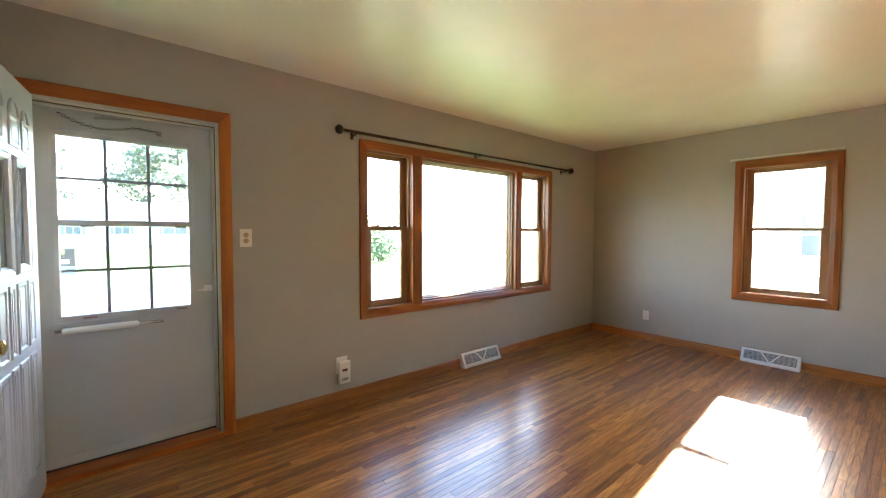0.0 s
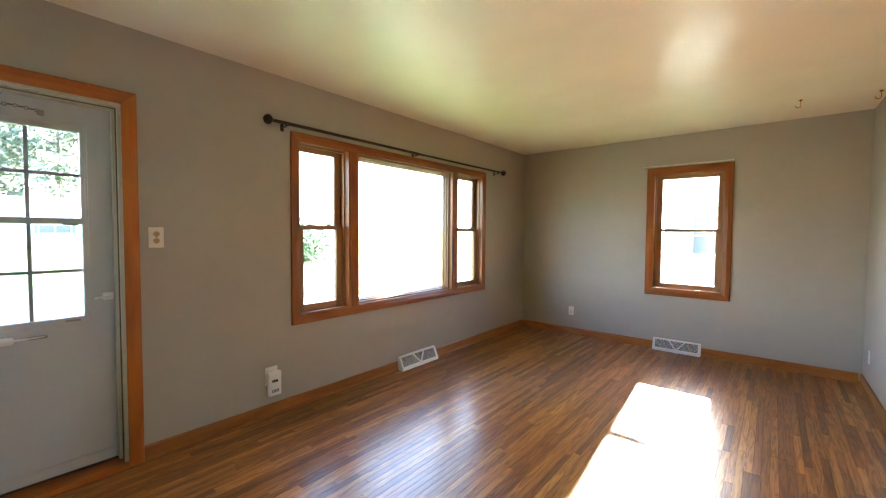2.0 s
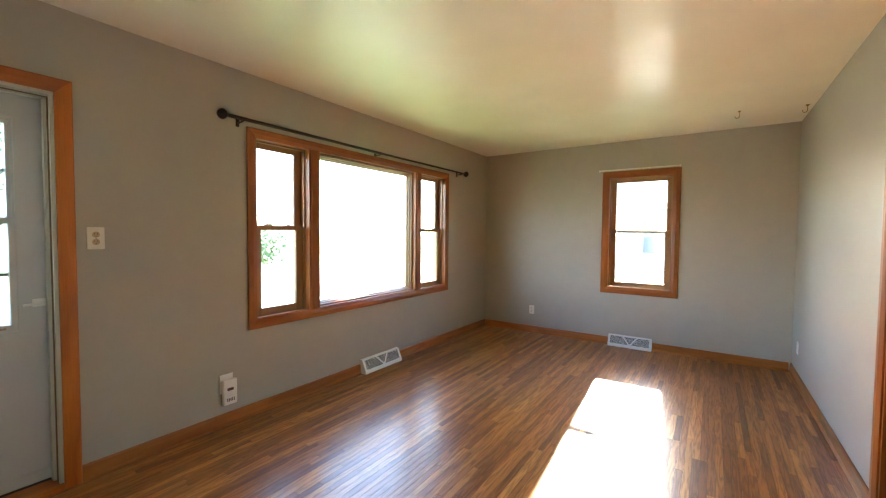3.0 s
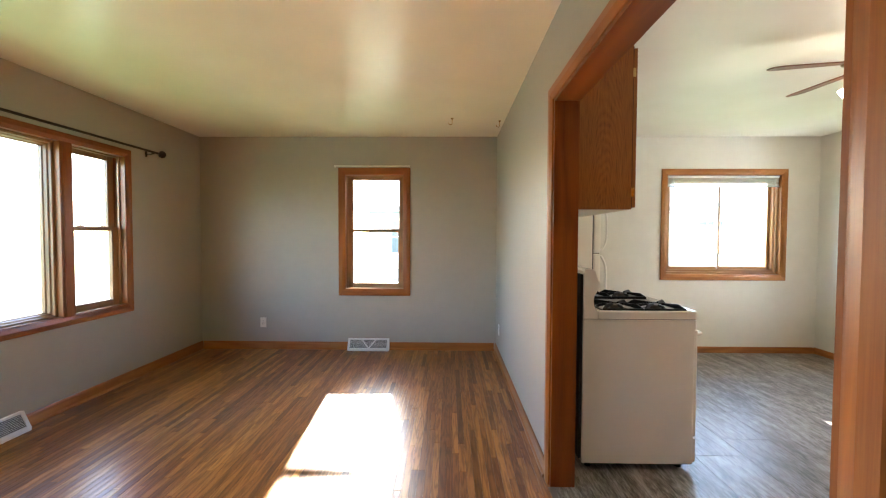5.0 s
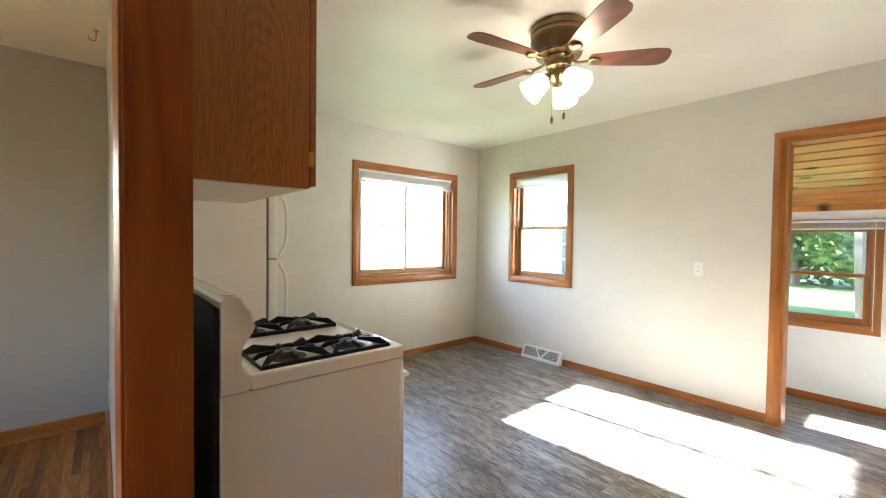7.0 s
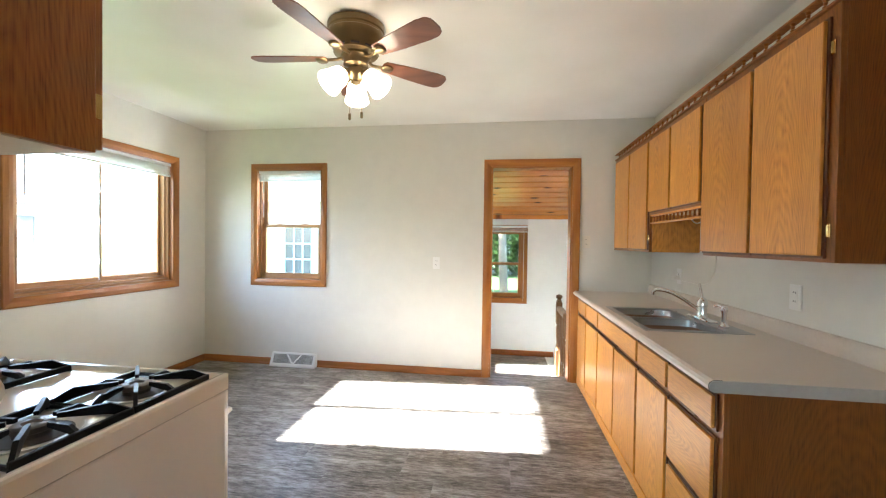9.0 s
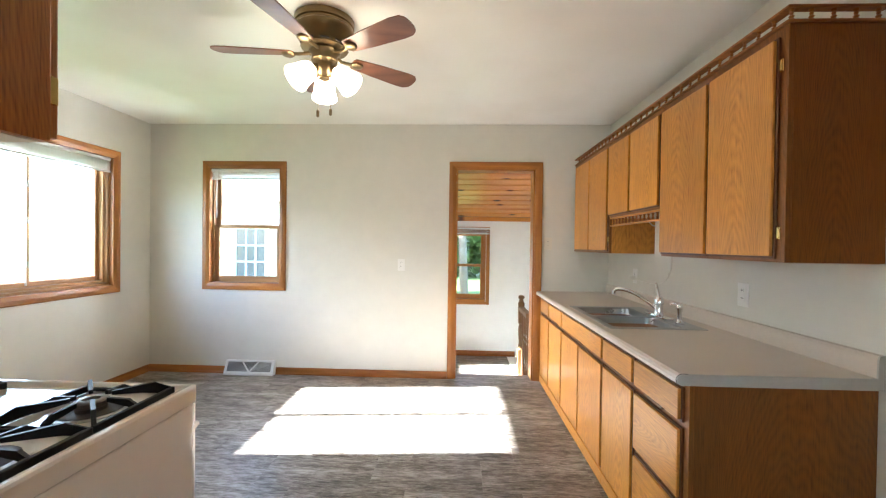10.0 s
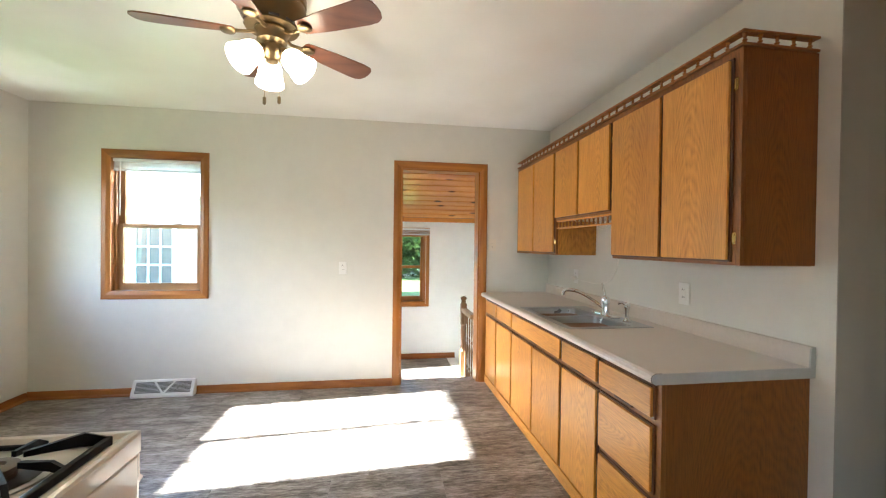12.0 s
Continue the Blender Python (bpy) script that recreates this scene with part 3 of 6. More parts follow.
# ---- windows, casings, baseboards ----
def casing(parent, x0, z0, x1, z1, mats, sides="LRTB", proud=0.018, width=0.068):
    prof = [(0, 0.0), (0, -proud * 0.75), (0.006, -proud), (width * 0.55, -proud), (width * 0.72, -proud * 0.8), (width - 0.008, -proud * 0.62), (width, -proud * 0.45), (width, 0.0)]
    for s, bm in frame_pieces(x0, z0, x1, z1, prof, sides).items():
        part("casing", bm, mats[AXIS_OF[s]], parent)


def jamb_box(parent, x0, z0, x1, z1, depth, mats, thick=0.016):
    for s, bm in frame_pieces(x0 - thick, z0 - thick, x1 + thick, z1 + thick, [(0, 0.0), (thick, 0.0), (thick, depth), (0, depth)]).items():
        part("jamb", bm, mats[AXIS_OF[s]], parent)


def sash(parent, name, x0, z0, x1, z1, y0, y1, mats, stile=0.045, top=0.04, bottom=0.055):
    """A sash with moulded rails and its pane."""
    ym = (y0 + y1) / 2
    bm = bmesh.new()
    for r in ((x0, y0, z0, x0 + stile, y1, z1), (x1 - stile, y0, z0, x1, y1, z1)):
        box(bm, *r, bevel=0.003)
    frame = part(name, bm, mats["z"], parent)
    bm = bmesh.new()
    box(bm, x0 + stile, y0 + 0.001, z0, x1 - stile, y1 - 0.001, z0 + bottom, bevel=0.003)
    box(bm, x0 + stile, y0 + 0.001, z1 - top, x1 - stile, y1 - 0.001, z1, bevel=0.003)
    part("rail", bm, mats["x"], frame)
    ob = part("pane", boxes((x0 + stile - 0.002, ym - 0.002, z0 + bottom - 0.002, x1 - stile + 0.002, ym + 0.002, z1 - top + 0.002)), M_GLASS, frame)
    ob.visible_shadow = False
    return frame


def double_hung(parent, x0, z0, x1, z1, mid, mats, y=0.05, stile=0.048, lock=True):
    """Lower sash inside, upper sash outside, with parting stops."""
    for sx in (x0, x1 - 0.014):
        part("stop", boxes((sx, y - 0.022, z0, sx + 0.014, y - 0.003, z1), bevel=0.002), mats["z"], parent)
    part("stop", boxes((x0 + 0.014, y - 0.022, z1 - 0.014, x1 - 0.014, y - 0.003, z1), bevel=0.002), mats["x"], parent)
    lo = sash(parent, "lower_sash", x0 + 0.001, z0, x1 - 0.001, mid + 0.018, y, y + 0.032, mats, stile, 0.034, 0.06)
    sash(parent, "upper_sash", x0 + 0.001, mid - 0.018, x1 - 0.001, z1, y + 0.036, y + 0.066, mats, stile - 0.008, 0.045, 0.034)
    if lock:
        for f in (0.3, 0.7):
            xm = x0 + (x1 - x0) * f
            bm = boxes((xm - 0.028, y + 0.002, mid + 0.018, xm + 0.028, y + 0.026, mid + 0.024), bevel=0.002)
            tube([(xm - 0.012, y + 0.014, mid + 0.026), (xm + 0.022, y + 0.01, mid + 0.034)], 0.005, 8, bm)
            part("sash_lock", bm, M_ALU, lo)


def exterior_sill(parent, x0, x1, z):
    part("sill", extrude_outline([(0.0, z - 0.03), (0.0, z - 0.0005), (0.2, z - 0.03), (0.2, z - 0.05)], "x", x0 - 0.03, x1 + 0.03), M_WHITE, parent)


W_CAS = 0.068
# picture window between two double-hung units, front wall
w = thing("window_1", pose(0, Y_FRONT, 0), "stained wood picture window flanked by two double-hung units", "window", kind="structure")
casing(w, 1.592, 0.627, 4.167, 2.067, M_TRIM)
jamb_box(w, 1.66, 0.695, 4.10, 2.0, 0.15, M_TRIM)
for mx0, mx1 in ((2.108, 2.212), (3.505, 3.605)):
    part("mullion", boxes((mx0, -0.015, 0.695, mx1, 0.11, 2.0), bevel=0.004), M_TRIM["z"], w)
    part("mullion_strip", boxes((mx0 + 0.02, -0.021, 0.695, mx1 - 0.02, -0.0155, 2.0), bevel=0.002), M_TRIM["z"], w)
double_hung(w, 1.66, 0.697, 2.108, 1.998, 1.362, M_SASH, y=0.06, stile=0.072)
double_hung(w, 3.605, 0.697, 4.10, 1.998, 1.362, M_SASH, y=0.06, stile=0.07)
for s, bm in frame_pieces(2.212, 0.697, 3.505, 1.998, [(0, 0.03), (0.02, 0.03), (0.024, 0.045), (0.034, 0.05), (0.038, 0.07), (0.046, 0.075), (0.046, 0.10), (0, 0.10)]).items():
    part("picture_frame", bm, M_SASH[AXIS_OF[s]], w)
part("pane", boxes((2.256, 0.085, 0.741, 3.461, 0.09, 1.954)), M_GLASS, w).visible_shadow = False
part("stool", boxes((1.662, -0.004, 0.6955, 4.098, 0.028, 0.703), bevel=0.002), M_TRIM["x"], w)

# side window, living room
w = thing("window_2", pose(X_EAST, 0.845, 0, rz=-90), "stained wood double-hung window in the side wall", "window", kind="structure")
casing(w, -0.411, 0.627, 0.411, 2.087, M_TRIM, width=0.078)
jamb_box(w, -0.333, 0.705, 0.333, 2.009, 0.15, M_TRIM)
double_hung(w, -0.333, 0.707, 0.333, 2.007, 1.375, M_SASH, lock=False, stile=0.07, y=0.07)
# kitchen sliding window
w = thing("window_3", pose(X_EAST, -3.101, 0, rz=-90), "oak framed sliding kitchen window with raised blind", "window", kind="structure")
casing(w, -0.70, 0.824, 0.70, 2.077, M_KTRIM)
jamb_box(w, -0.632, 0.892, 0.632, 2.009, 0.15, M_KTRIM)
for s, bm in frame_pieces(-0.632, 0.892, 0.632, 2.009, [(0, 0.03), (0.02, 0.03), (0.026, 0.05), (0.045, 0.05), (0.045, 0.14), (0, 0.14)]).items():
    part("track", bm, M_KSASH[AXIS_OF[s]], w)
left = sash(w, "sliding_sash", -0.588, 0.938, 0.0, 1.962, 0.055, 0.083, M_KSASH, 0.02, 0.034, 0.04)
part("weather_strip", boxes((-0.032, 0.050, 0.95, -0.0205, 0.0835, 1.95), bevel=0.003), M_PLATEW, left, "white vinyl pull strip")
for hz in (1.08, 1.40, 1.66):
    part("sash_lock", boxes((-0.034, 0.036, hz, -0.020, 0.0495, hz + 0.045), bevel=0.003), M_ALU, left)
sash(w, "fixed_sash", -0.022, 0.938, 0.588, 1.962, 0.088, 0.116, M_KSASH, 0.03, 0.034, 0.04)
# kitchen double-hung
w = thing("window_4", pose(4.2185, Y_BACK, 0, rz=180), "oak framed double-hung kitchen window with raised blind", "window", kind="structure")
casing(w, -0.415, 0.819, 0.415, 2.076, M_KTRIM)
jamb_box(w, -0.347, 0.887, 0.347, 2.008, 0.15, M_KTRIM)
double_hung(w, -0.347, 0.889, 0.347, 2.006, 1.44, M_KSASH, y=0.065, stile=0.055)
# porch window
w = thing("window_5", pose(2.1875, Y_PORCH, 0, rz=180), "oak framed double-hung porch window with raised blind", "window", kind="structure")
casing(w, -0.4775, 0.507, 0.4775, 1.528, M_KTRIM)
jamb_box(w, -0.41, 0.577, 0.41, 1.458, 0.12, M_KTRIM)
double_hung(w, -0.41, 0.579, 0.41, 1.456, 1.02, M_KTRIM, y=0.03, lock=False)

# doorway to the porch
w = thing("doorway_1", pose(1.774, Y_BACK, 0, rz=180), "cased oak doorway leading down to the porch", "doorway", kind="structure")
casing(w, -0.444, 0.0, 0.444, 2.083, M_KTRIM, "LRT")
for s, bm in frame_pieces(-0.376, 0.0, 0.376, 2.02, [(-0.002, 0.0), (0.016, 0.0), (0.016, T_EXT), (-0.002, T_EXT)], "LRT").items():
    part("jamb", bm, M_KTRIM[AXIS_OF[s]], w)
# wide opening between the rooms
w = thing("doorway_2", pose(0, Y_DIV, 0, rz=180), "wide cased opening in reddish stained birch", "doorway", kind="structure")
casing(w, -2.756, 0.0, -1.089, 2.08, M_TRIM, "LRT", width=0.066, proud=0.016)
for s, bm in frame_pieces(-2.69, 0.0, -1.155, 2.015, [(-0.001, 0.0), (0.018, 0.0), (0.018, 0.126), (-0.001, 0.126)], "LRT").items():
    part("jamb", bm, M_JAMB[AXIS_OF[s]], w)
part("threshold", boxes((-2.665, -0.012, 0.0, -1.180, 0.018, 0.006), bevel=0.002), M_ALU, w, "metal threshold strip")


def baseboard(a, b, height, mat, flip=0):
    """A length of baseboard from a to b along a wall, room to the left of the way from a to b."""
    a, b = Vector((*a, 0)), Vector((*b, 0))
    d = (b - a)
    bm = extrude_outline([(0, 0.0), (0, height), (0.006, height), (0.011, height - 0.012), (0.013, 0.022), (0.022, 0.012), (0.022, 0.0)], "x", 0, d.length)
    ob = structure("baseboard", bm, mat, "stained wood baseboard along the wall", "baseboard")
    ob.matrix_basis = Matrix.Translation(a) @ Matrix.Rotation(math.atan2(d.y, d.x), 4, "Z")
    return ob


HB, HK = 0.088, 0.066
baseboard((X_EAST, Y_FRONT), (3.21, Y_FRONT), HB, M_BASE["x"])
baseboard((2.68, Y_FRONT), (0.672, Y_FRONT), HB, M_BASE["x"])
baseboard((X_EAST, Y_DIV + 0.022), (X_EAST, 0.67), HB, M_BASE["x"])
baseboard((X_EAST, 1.15), (X_EAST, Y_FRONT - 0.022), HB, M_BASE["x"])
baseboard((2.757, Y_DIV), (X_EAST, Y_DIV), HB, M_BASE["x"])
baseboard((X_WEST, Y_DIV), (1.088, Y_DIV), HB, M_BASE["x"])
baseboard((X_WEST, Y_FRONT), (X_WEST, Y_DIV), HB, M_BASE["x"])
baseboard((-0.34, Y_FRONT), (X_WEST, Y_FRONT), HB, M_BASE["x"])
baseboard((X_EAST, Y_BACK + 0.022), (X_EAST, Y_DIVK), HK, M_BASE["x"])
baseboard((2.219, Y_BACK), (3.89, Y_BACK), HK, M_BASE["x"])
baseboard((4.38, Y_BACK), (X_EAST, Y_BACK), HK, M_BASE["x"])
baseboard((-1.58, Y_HALL), (X_CAB, Y_HALL), HK, M_BASE["x"])
ob = baseboard((1.36, Y_PORCH), (X_PORCH1, Y_PORCH), HK, M_TRIM["x"])
ob.location.z = Z_PORCH

# ---- living room things ----
def register(name, m, length, label):
    """A baseboard air register: a wedge with a slanted grille, a V brace and slats."""
    t = thing(name, m, label, "vent", "baseboard air registers")
    h, d = 0.128, 0.072
    def at(u, w, n):
        return Vector((u, -d + (d - 0.02) * w - 0.9 * n, 0.018 + (h - 0.018) * w + 0.42 * n))
    def bar(bm, u0, w0, u1, w1, half, n0, n1):
        a, b = Vector((u0, w0 * 0.125)), Vector((u1, w1 * 0.125))
        s = Vector((-(b - a).y, (b - a).x)).normalized() * half
        vs = []
        for n in (n0, n1):
            for p in (a - s, b - s, b + s, a + s):
                vs.append(bm.verts.new(at(p.x, p.y / 0.125, n)))
        for f in ((0, 1, 2, 3), (7, 6, 5, 4), (0, 4, 5, 1), (1, 5, 6, 2), (2, 6, 7, 3), (3, 7, 4, 0)):
            bm.faces.new([vs[k] for k in f])
    hl = length / 2
    part("body", extrude_outline([(0, 0), (-d + 0.018, 0), (-d + 0.018, 0.008), (-0.012, h - 0.016), (0, h - 0.006)], "x", -hl + 0.006, hl - 0.006), M_VENTDARK, t)
    bm = bmesh.new()
    bar(bm, -hl, 0.06, hl, 0.06, 0.010, 0.0, 0.006)
    bar(bm, -hl, 0.95, hl, 0.95, 0.008, 0.0, 0.006)
    bar(bm, -hl + 0.012, 0.1, -hl + 0.012, 0.93, 0.012, 0.0, 0.0055)
    bar(bm, hl - 0.012, 0.1, hl - 0.012, 0.93, 0.012, 0.0, 0.0055)
    box(bm, -hl, -d - 0.004, 0.0, hl, -d + 0.004, 0.02, bevel=0.002)
    box(bm, -hl, -0.024, h - 0.004, hl, 0.0, h + 0.003, bevel=0.002)
    for e in (-hl, hl - 0.005):
        pr = extrude_outline([(0, 0), (-d, 0), (-d, 0.018), (-0.022, h - 0.002), (0, h)], "x", e, e + 0.005)
        me = bpy.data.meshes.new("side")
        pr.to_mesh(me)
        pr.free()
        bm.from_mesh(me)
    part("frame", bm, M_VENT, t)
    bm = bmesh.new()
    bar(bm, -0.075, 0.93, 0.005, 0.1, 0.007, 0.0, 0.005)
    bar(bm, 0.005, 0.1, 0.085, 0.93, 0.007, 0.0, 0.005)
    part("brace", bm, M_VENT, t)
    for k in range(9):
        bm = bmesh.new()
        wv = 0.16 + 0.083 * k
        bar(bm, -hl + 0.024, wv, hl - 0.024, wv, 0.0014, -0.008, -0.002)
        part("slat", bm, M_VENT, t)
    return t


register("floor_register", pose(2.945, Y_FRONT, 0), 0.52, "white metal baseboard register under the picture window")
register("floor_register", pose(X_EAST, 0.91, 0, rz=-90), 0.47, "white metal baseboard register under the side window")
register("floor_register", pose(4.135, Y_BACK, 0, rz=180), 0.48, "white metal baseboard register under the kitchen window")


def outlet(name, m, label, category="outlet", plate=None, socket=None, w=0.07, h=0.115, style="duplex", group="wall outlets"):
    t = thing(name, m, label, category, group)
    part("plate", boxes((-w / 2, -0.006, -h / 2, w / 2, -0.0005, h / 2), bevel=0.003), plate or M_PLATEW, t)
    if style == "duplex":
        for s in (-1, 1):
            part("socket", lathe([(0.0165, -0.0085), (0.0165, -0.006), (0.017, -0.0055)], 16, (0, 0, s * 0.0195), "y"), socket or M_PLATEW, t)
            for dx in (-0.006, 0.006):
                part("slot", boxes((dx - 0.0011, -0.0093, s * 0.0195 - 0.001, dx + 0.0011, -0.0084, s * 0.0195 + 0.008)), M_SLOT, t)
            part("slot", lathe([(0.0024, -0.0093), (0.0024, -0.0084)], 8, (0, 0, s * 0.0195 - 0.008), "y"), M_SLOT, t)
        part("screw", lathe([(0.003, -0.0075), (0.003, -0.006)], 10, (0, 0, 0), "y"), M_ALU, t)
    elif style == "decora":
        part("insert", boxes((-0.0165, -0.0085, -0.0335, 0.0165, -0.006, 0.0335), bevel=0.0015), M_PLATEW, t)
        for s in (-1, 1):
            for dx in (-0.006, 0.006):
                part("slot", boxes((dx - 0.0013, -0.0093, s * 0.02 - 0.002, dx + 0.0013, -0.0084, s * 0.02 + 0.007)), M_SLOT, t)
        part("button", boxes((-0.006, -0.0098, -0.004, 0.006, -0.0083, 0.004), bevel=0.001), M_PLATEW, t)
    elif style == "switch":
        for s in (-0.02, 0.02):
            part("toggle", boxes((-0.010, -0.009, s - 0.009, 0.010, -0.0058, s + 0.009), bevel=0.001), M_PLATE, t)
            part("slot", boxes((-0.006, -0.0098, s - 0.0012, 0.006, -0.0088, s + 0.0012)), M_SLOT, t)
    elif style == "blank":
        part("screw", lathe([(0.003, -0.0075), (0.003, -0.006)], 10, (0, 0, 0.03), "y"), M_ALU, t)
    return t


outlet("wall_switch", pose(0.755, Y_FRONT, 1.289), "almond plate with two tan sockets beside the entry door", "switch plate", M_PLATE, M_BROWNSOCK, 0.074, 0.118)
outlet("wall_outlet", pose(X_EAST, 2.138, 0.308, rz=-90), "white duplex outlet low on the side wall", plate=M_PLATE, socket=M_PLATE)
outlet("wall_outlet", pose(4.86, Y_DIV, 0.31, rz=180), "white outlet plate low on the dividing wall", style="blank")
outlet("wall_outlet", pose(2.671, Y_BACK, 1.089, rz=180), "white duplex outlet on the bare kitchen wall", style="decora")
outlet("light_switch", pose(1.272, Y_BACK, 1.312, rz=180), "almond double switch plate beside the porch doorway", "switch plate", M_PLATE, style="switch", w=0.075)
outlet("wall_outlet", pose(X_CAB, -2.37, 1.059, rz=90), "white safety outlet over the worktop", style="decora", w=0.075, h=0.118)
outlet("wall_outlet", pose(X_CAB, -3.583, 1.058, rz=90), "white outlet with a plug, behind the sink", style="duplex")

# carbon monoxide alarm plugged in near the floor
t = thing("gas_alarm", pose(1.442, Y_FRONT, 0.152), "white plug-in gas alarm with a dark display", "alarm")
part("plate", boxes((-0.055, -0.006, 0.075, 0.035, -0.0005, 0.205), bevel=0.003), M_PLATEW, t)
part("body", boxes((-0.045, -0.04, 0.0, 0.047, -0.0065, 0.172), bevel=0.008), M_PLATEW, t)
part("display", boxes((-0.022, -0.0415, 0.098, 0.02, -0.0402, 0.116)), M_SLOT, t, "dark display window")
part("indicator", boxes((-0.016, -0.0422, 0.103, -0.004, -0.0416, 0.111)), plain("red digits", (0.5, 0.03, 0.02), 0.4, relief=0), t, "red digits")
for k in range(5):
    part("slot", boxes((-0.024 + 0.011 * k, -0.0412, 0.024, -0.018 + 0.011 * k, -0.0402, 0.046)), M_VENTDARK, t)
part("button", boxes((-0.02, -0.0425, 0.058, 0.02, -0.0402, 0.07), bevel=0.001), M_VENT, t)

# curtain rod
t = thing("curtain_rod", pose(0, Y_FRONT, 2.096), "dark iron curtain rod with ball finials over the picture window", "curtain rod")
part("rod", tube([(1.44, -0.07, 0), (2.9, -0.07, -0.004)], 0.0125, 12), M_ROD, t, smooth=True)
part("rod", tube([(2.86, -0.07, -0.004), (4.43, -0.07, 0)], 0.0105, 12), M_ROD, t, smooth=True)
for xe, s in ((1.44, -1), (4.43, 1)):
    prof = [(0.011, 0), (0.013, 0.008), (0.009, 0.012), (0.016, 0.018), (0.030, 0.03), (0.036, 0.046), (0.031, 0.062), (0.017, 0.075), (0.004, 0.079)]
    part("finial", lathe([(r, s * h) for r, h in prof], 20, (xe, -0.07, 0), "x"), M_ROD, t, smooth=True)
for xb in (1.53, 2.88, 4.36):
    bm = boxes((xb - 0.012, -0.004, -0.045, xb + 0.012, 0.0, 0.03), bevel=0.001)
    tube([(xb, -0.002, -0.018), (xb, -0.045, -0.02), (xb, -0.07, -0.016)], 0.005, 8, bm)
    tube([(xb, -0.055, -0.012), (xb, -0.07, -0.018), (xb, -0.086, -0.008)], 0.005, 8, bm)
    part("bracket", bm, M_ROD, t)

# white shade rod over the side window
t = thing("shade_bracket", pose(X_EAST, 0.862, 2.098, rz=-90), "white roller shade rail above the side window", "shade rail")
part("rail", tube([(-0.435, -0.028, 0.006), (0.425, -0.028, 0.006)], 0.008, 10), M_WHITE, t, smooth=True)
for xb in (-0.43, 0.42):
    part("bracket", boxes((xb - 0.004, -0.036, -0.008, xb + 0.004, 0.0, 0.016), bevel=0.001), M_WHITE, t)

# hooks in the ceiling
for k, (hx, hy) in enumerate(((4.47, -0.036), (4.555, -0.50))):
    t = thing("ceiling_hook", pose(hx, hy, CEIL), "brass cup hook screwed into the ceiling", "hook", "ceiling hooks")
    part("plate", lathe([(0.004, -0.012), (0.013, -0.004), (0.014, 0.0)], 14), M_BRASS, t, smooth=True)
    pts = [(0, 0, -0.008), (0, 0, -0.03)] + arc((0.0, 0.016, -0.045), 0.016, 160, 380, 10, "yz")
    part("hook", tube(pts, 0.0032, 8), M_BRASS, t, smooth=True)


# storm door in the front wall
w = thing("door_1", pose(0.17, Y_FRONT, 0), "grey painted storm door with a six-over-six window, closed", "door", kind="structure")
casing(w, -0.503, 0.0, 0.503, 2.083, M_DOORTRIM, "LRT", proud=0.02)
for s, bm in frame_pieces(-0.435, 0.0, 0.435, 2.015, [(0, 0.002), (0.016, 0.002), (0.016, 0.06), (0.028, 0.062), (0.028, 0.15), (0, 0.15)], "LRT").items():
    part("jamb", bm, plain("cream jamb paint", (0.58, 0.54, 0.44), 0.4) if "cream jamb paint" not in bpy.data.materials else bpy.data.materials["cream jamb paint"], w)
part("threshold", boxes((-0.434, -0.03, 0.0, 0.434, 0.14, 0.03), bevel=0.004), M_DOORTRIM["x"], w, "stained wood threshold")
DY = 0.085
leaf = part("leaf", boxes((-0.405, DY, 0.045, 0.405, DY + 0.035, 0.841), (-0.405, DY, 1.869, 0.405, DY + 0.035, 1.985), (-0.405, DY, 0.841, -0.337, DY + 0.035, 1.869), (0.293, DY, 0.841, 0.405, DY + 0.035, 1.869)), M_STORM, w)
part("kick_rail", boxes((-0.40, DY - 0.006, 0.05, 0.40, DY - 0.0005, 0.105), bevel=0.002), M_STORM, w)
part("sweep", boxes((-0.405, DY + 0.005, 0.031, 0.405, DY + 0.03, 0.044)), M_SLOT, w, "black rubber sweep")
for s, bm in frame_pieces(-0.365, 0.812, 0.325, 1.895, [(0, DY - 0.0005), (0, DY - 0.008), (0.022, DY - 0.008), (0.022, DY - 0.0005)]).items():
    part("window_trim", bm, M_STORM, w)
def storm_sash(name, z0, z1, y):
    parts = frame_pieces(-0.342, z0, 0.302, z1, [(0, y), (0, y - 0.01), (0.024, y - 0.01), (0.028, y), (0.028, y + 0.008), (0, y + 0.008)])
    first = None
    for s, bm in parts.items():
        first = part(name if first is None else "sash_bar", bm, M_STORM, w if first is None else first)
    for k in (1, 2):
        xm = -0.314 + 0.588 * k / 3
        part("muntin", boxes((xm - 0.008, y - 0.004, z0 + 0.028, xm + 0.008, y + 0.004, z1 - 0.028)), M_MUNT, first)
    zm = (z0 + z1) / 2
    for k in range(3):
        xa = -0.314 + 0.588 * k / 3 + (0.008 if k else 0)
        xb = -0.314 + 0.588 * (k + 1) / 3 - (0.008 if k < 2 else 0)
        part("muntin", boxes((xa, y - 0.004, zm - 0.008, xb, y + 0.004, zm + 0.008)), M_MUNT, first)
    part("pane", boxes((-0.315, y + 0.0045, z0 + 0.027, 0.275, y + 0.007, z1 - 0.027)), M_GLASS, first).visible_shadow = False
    return first
M_MUNT = plain("grey muntin", (0.30, 0.31, 0.33), 0.5, relief=0)
storm_sash("upper_sash", 1.365, 1.868, DY + 0.018)
low = storm_sash("lower_sash", 0.842, 1.385, DY + 0.004)
for xm in (-0.2, 0.23):
    part("sash_latch", boxes((xm - 0.03, DY - 0.012, 0.846, xm + 0.03, DY - 0.0065, 0.856), (xm - 0.03, DY - 0.012, 1.352, xm + 0.03, DY - 0.0065, 1.362)), M_ALU, low)
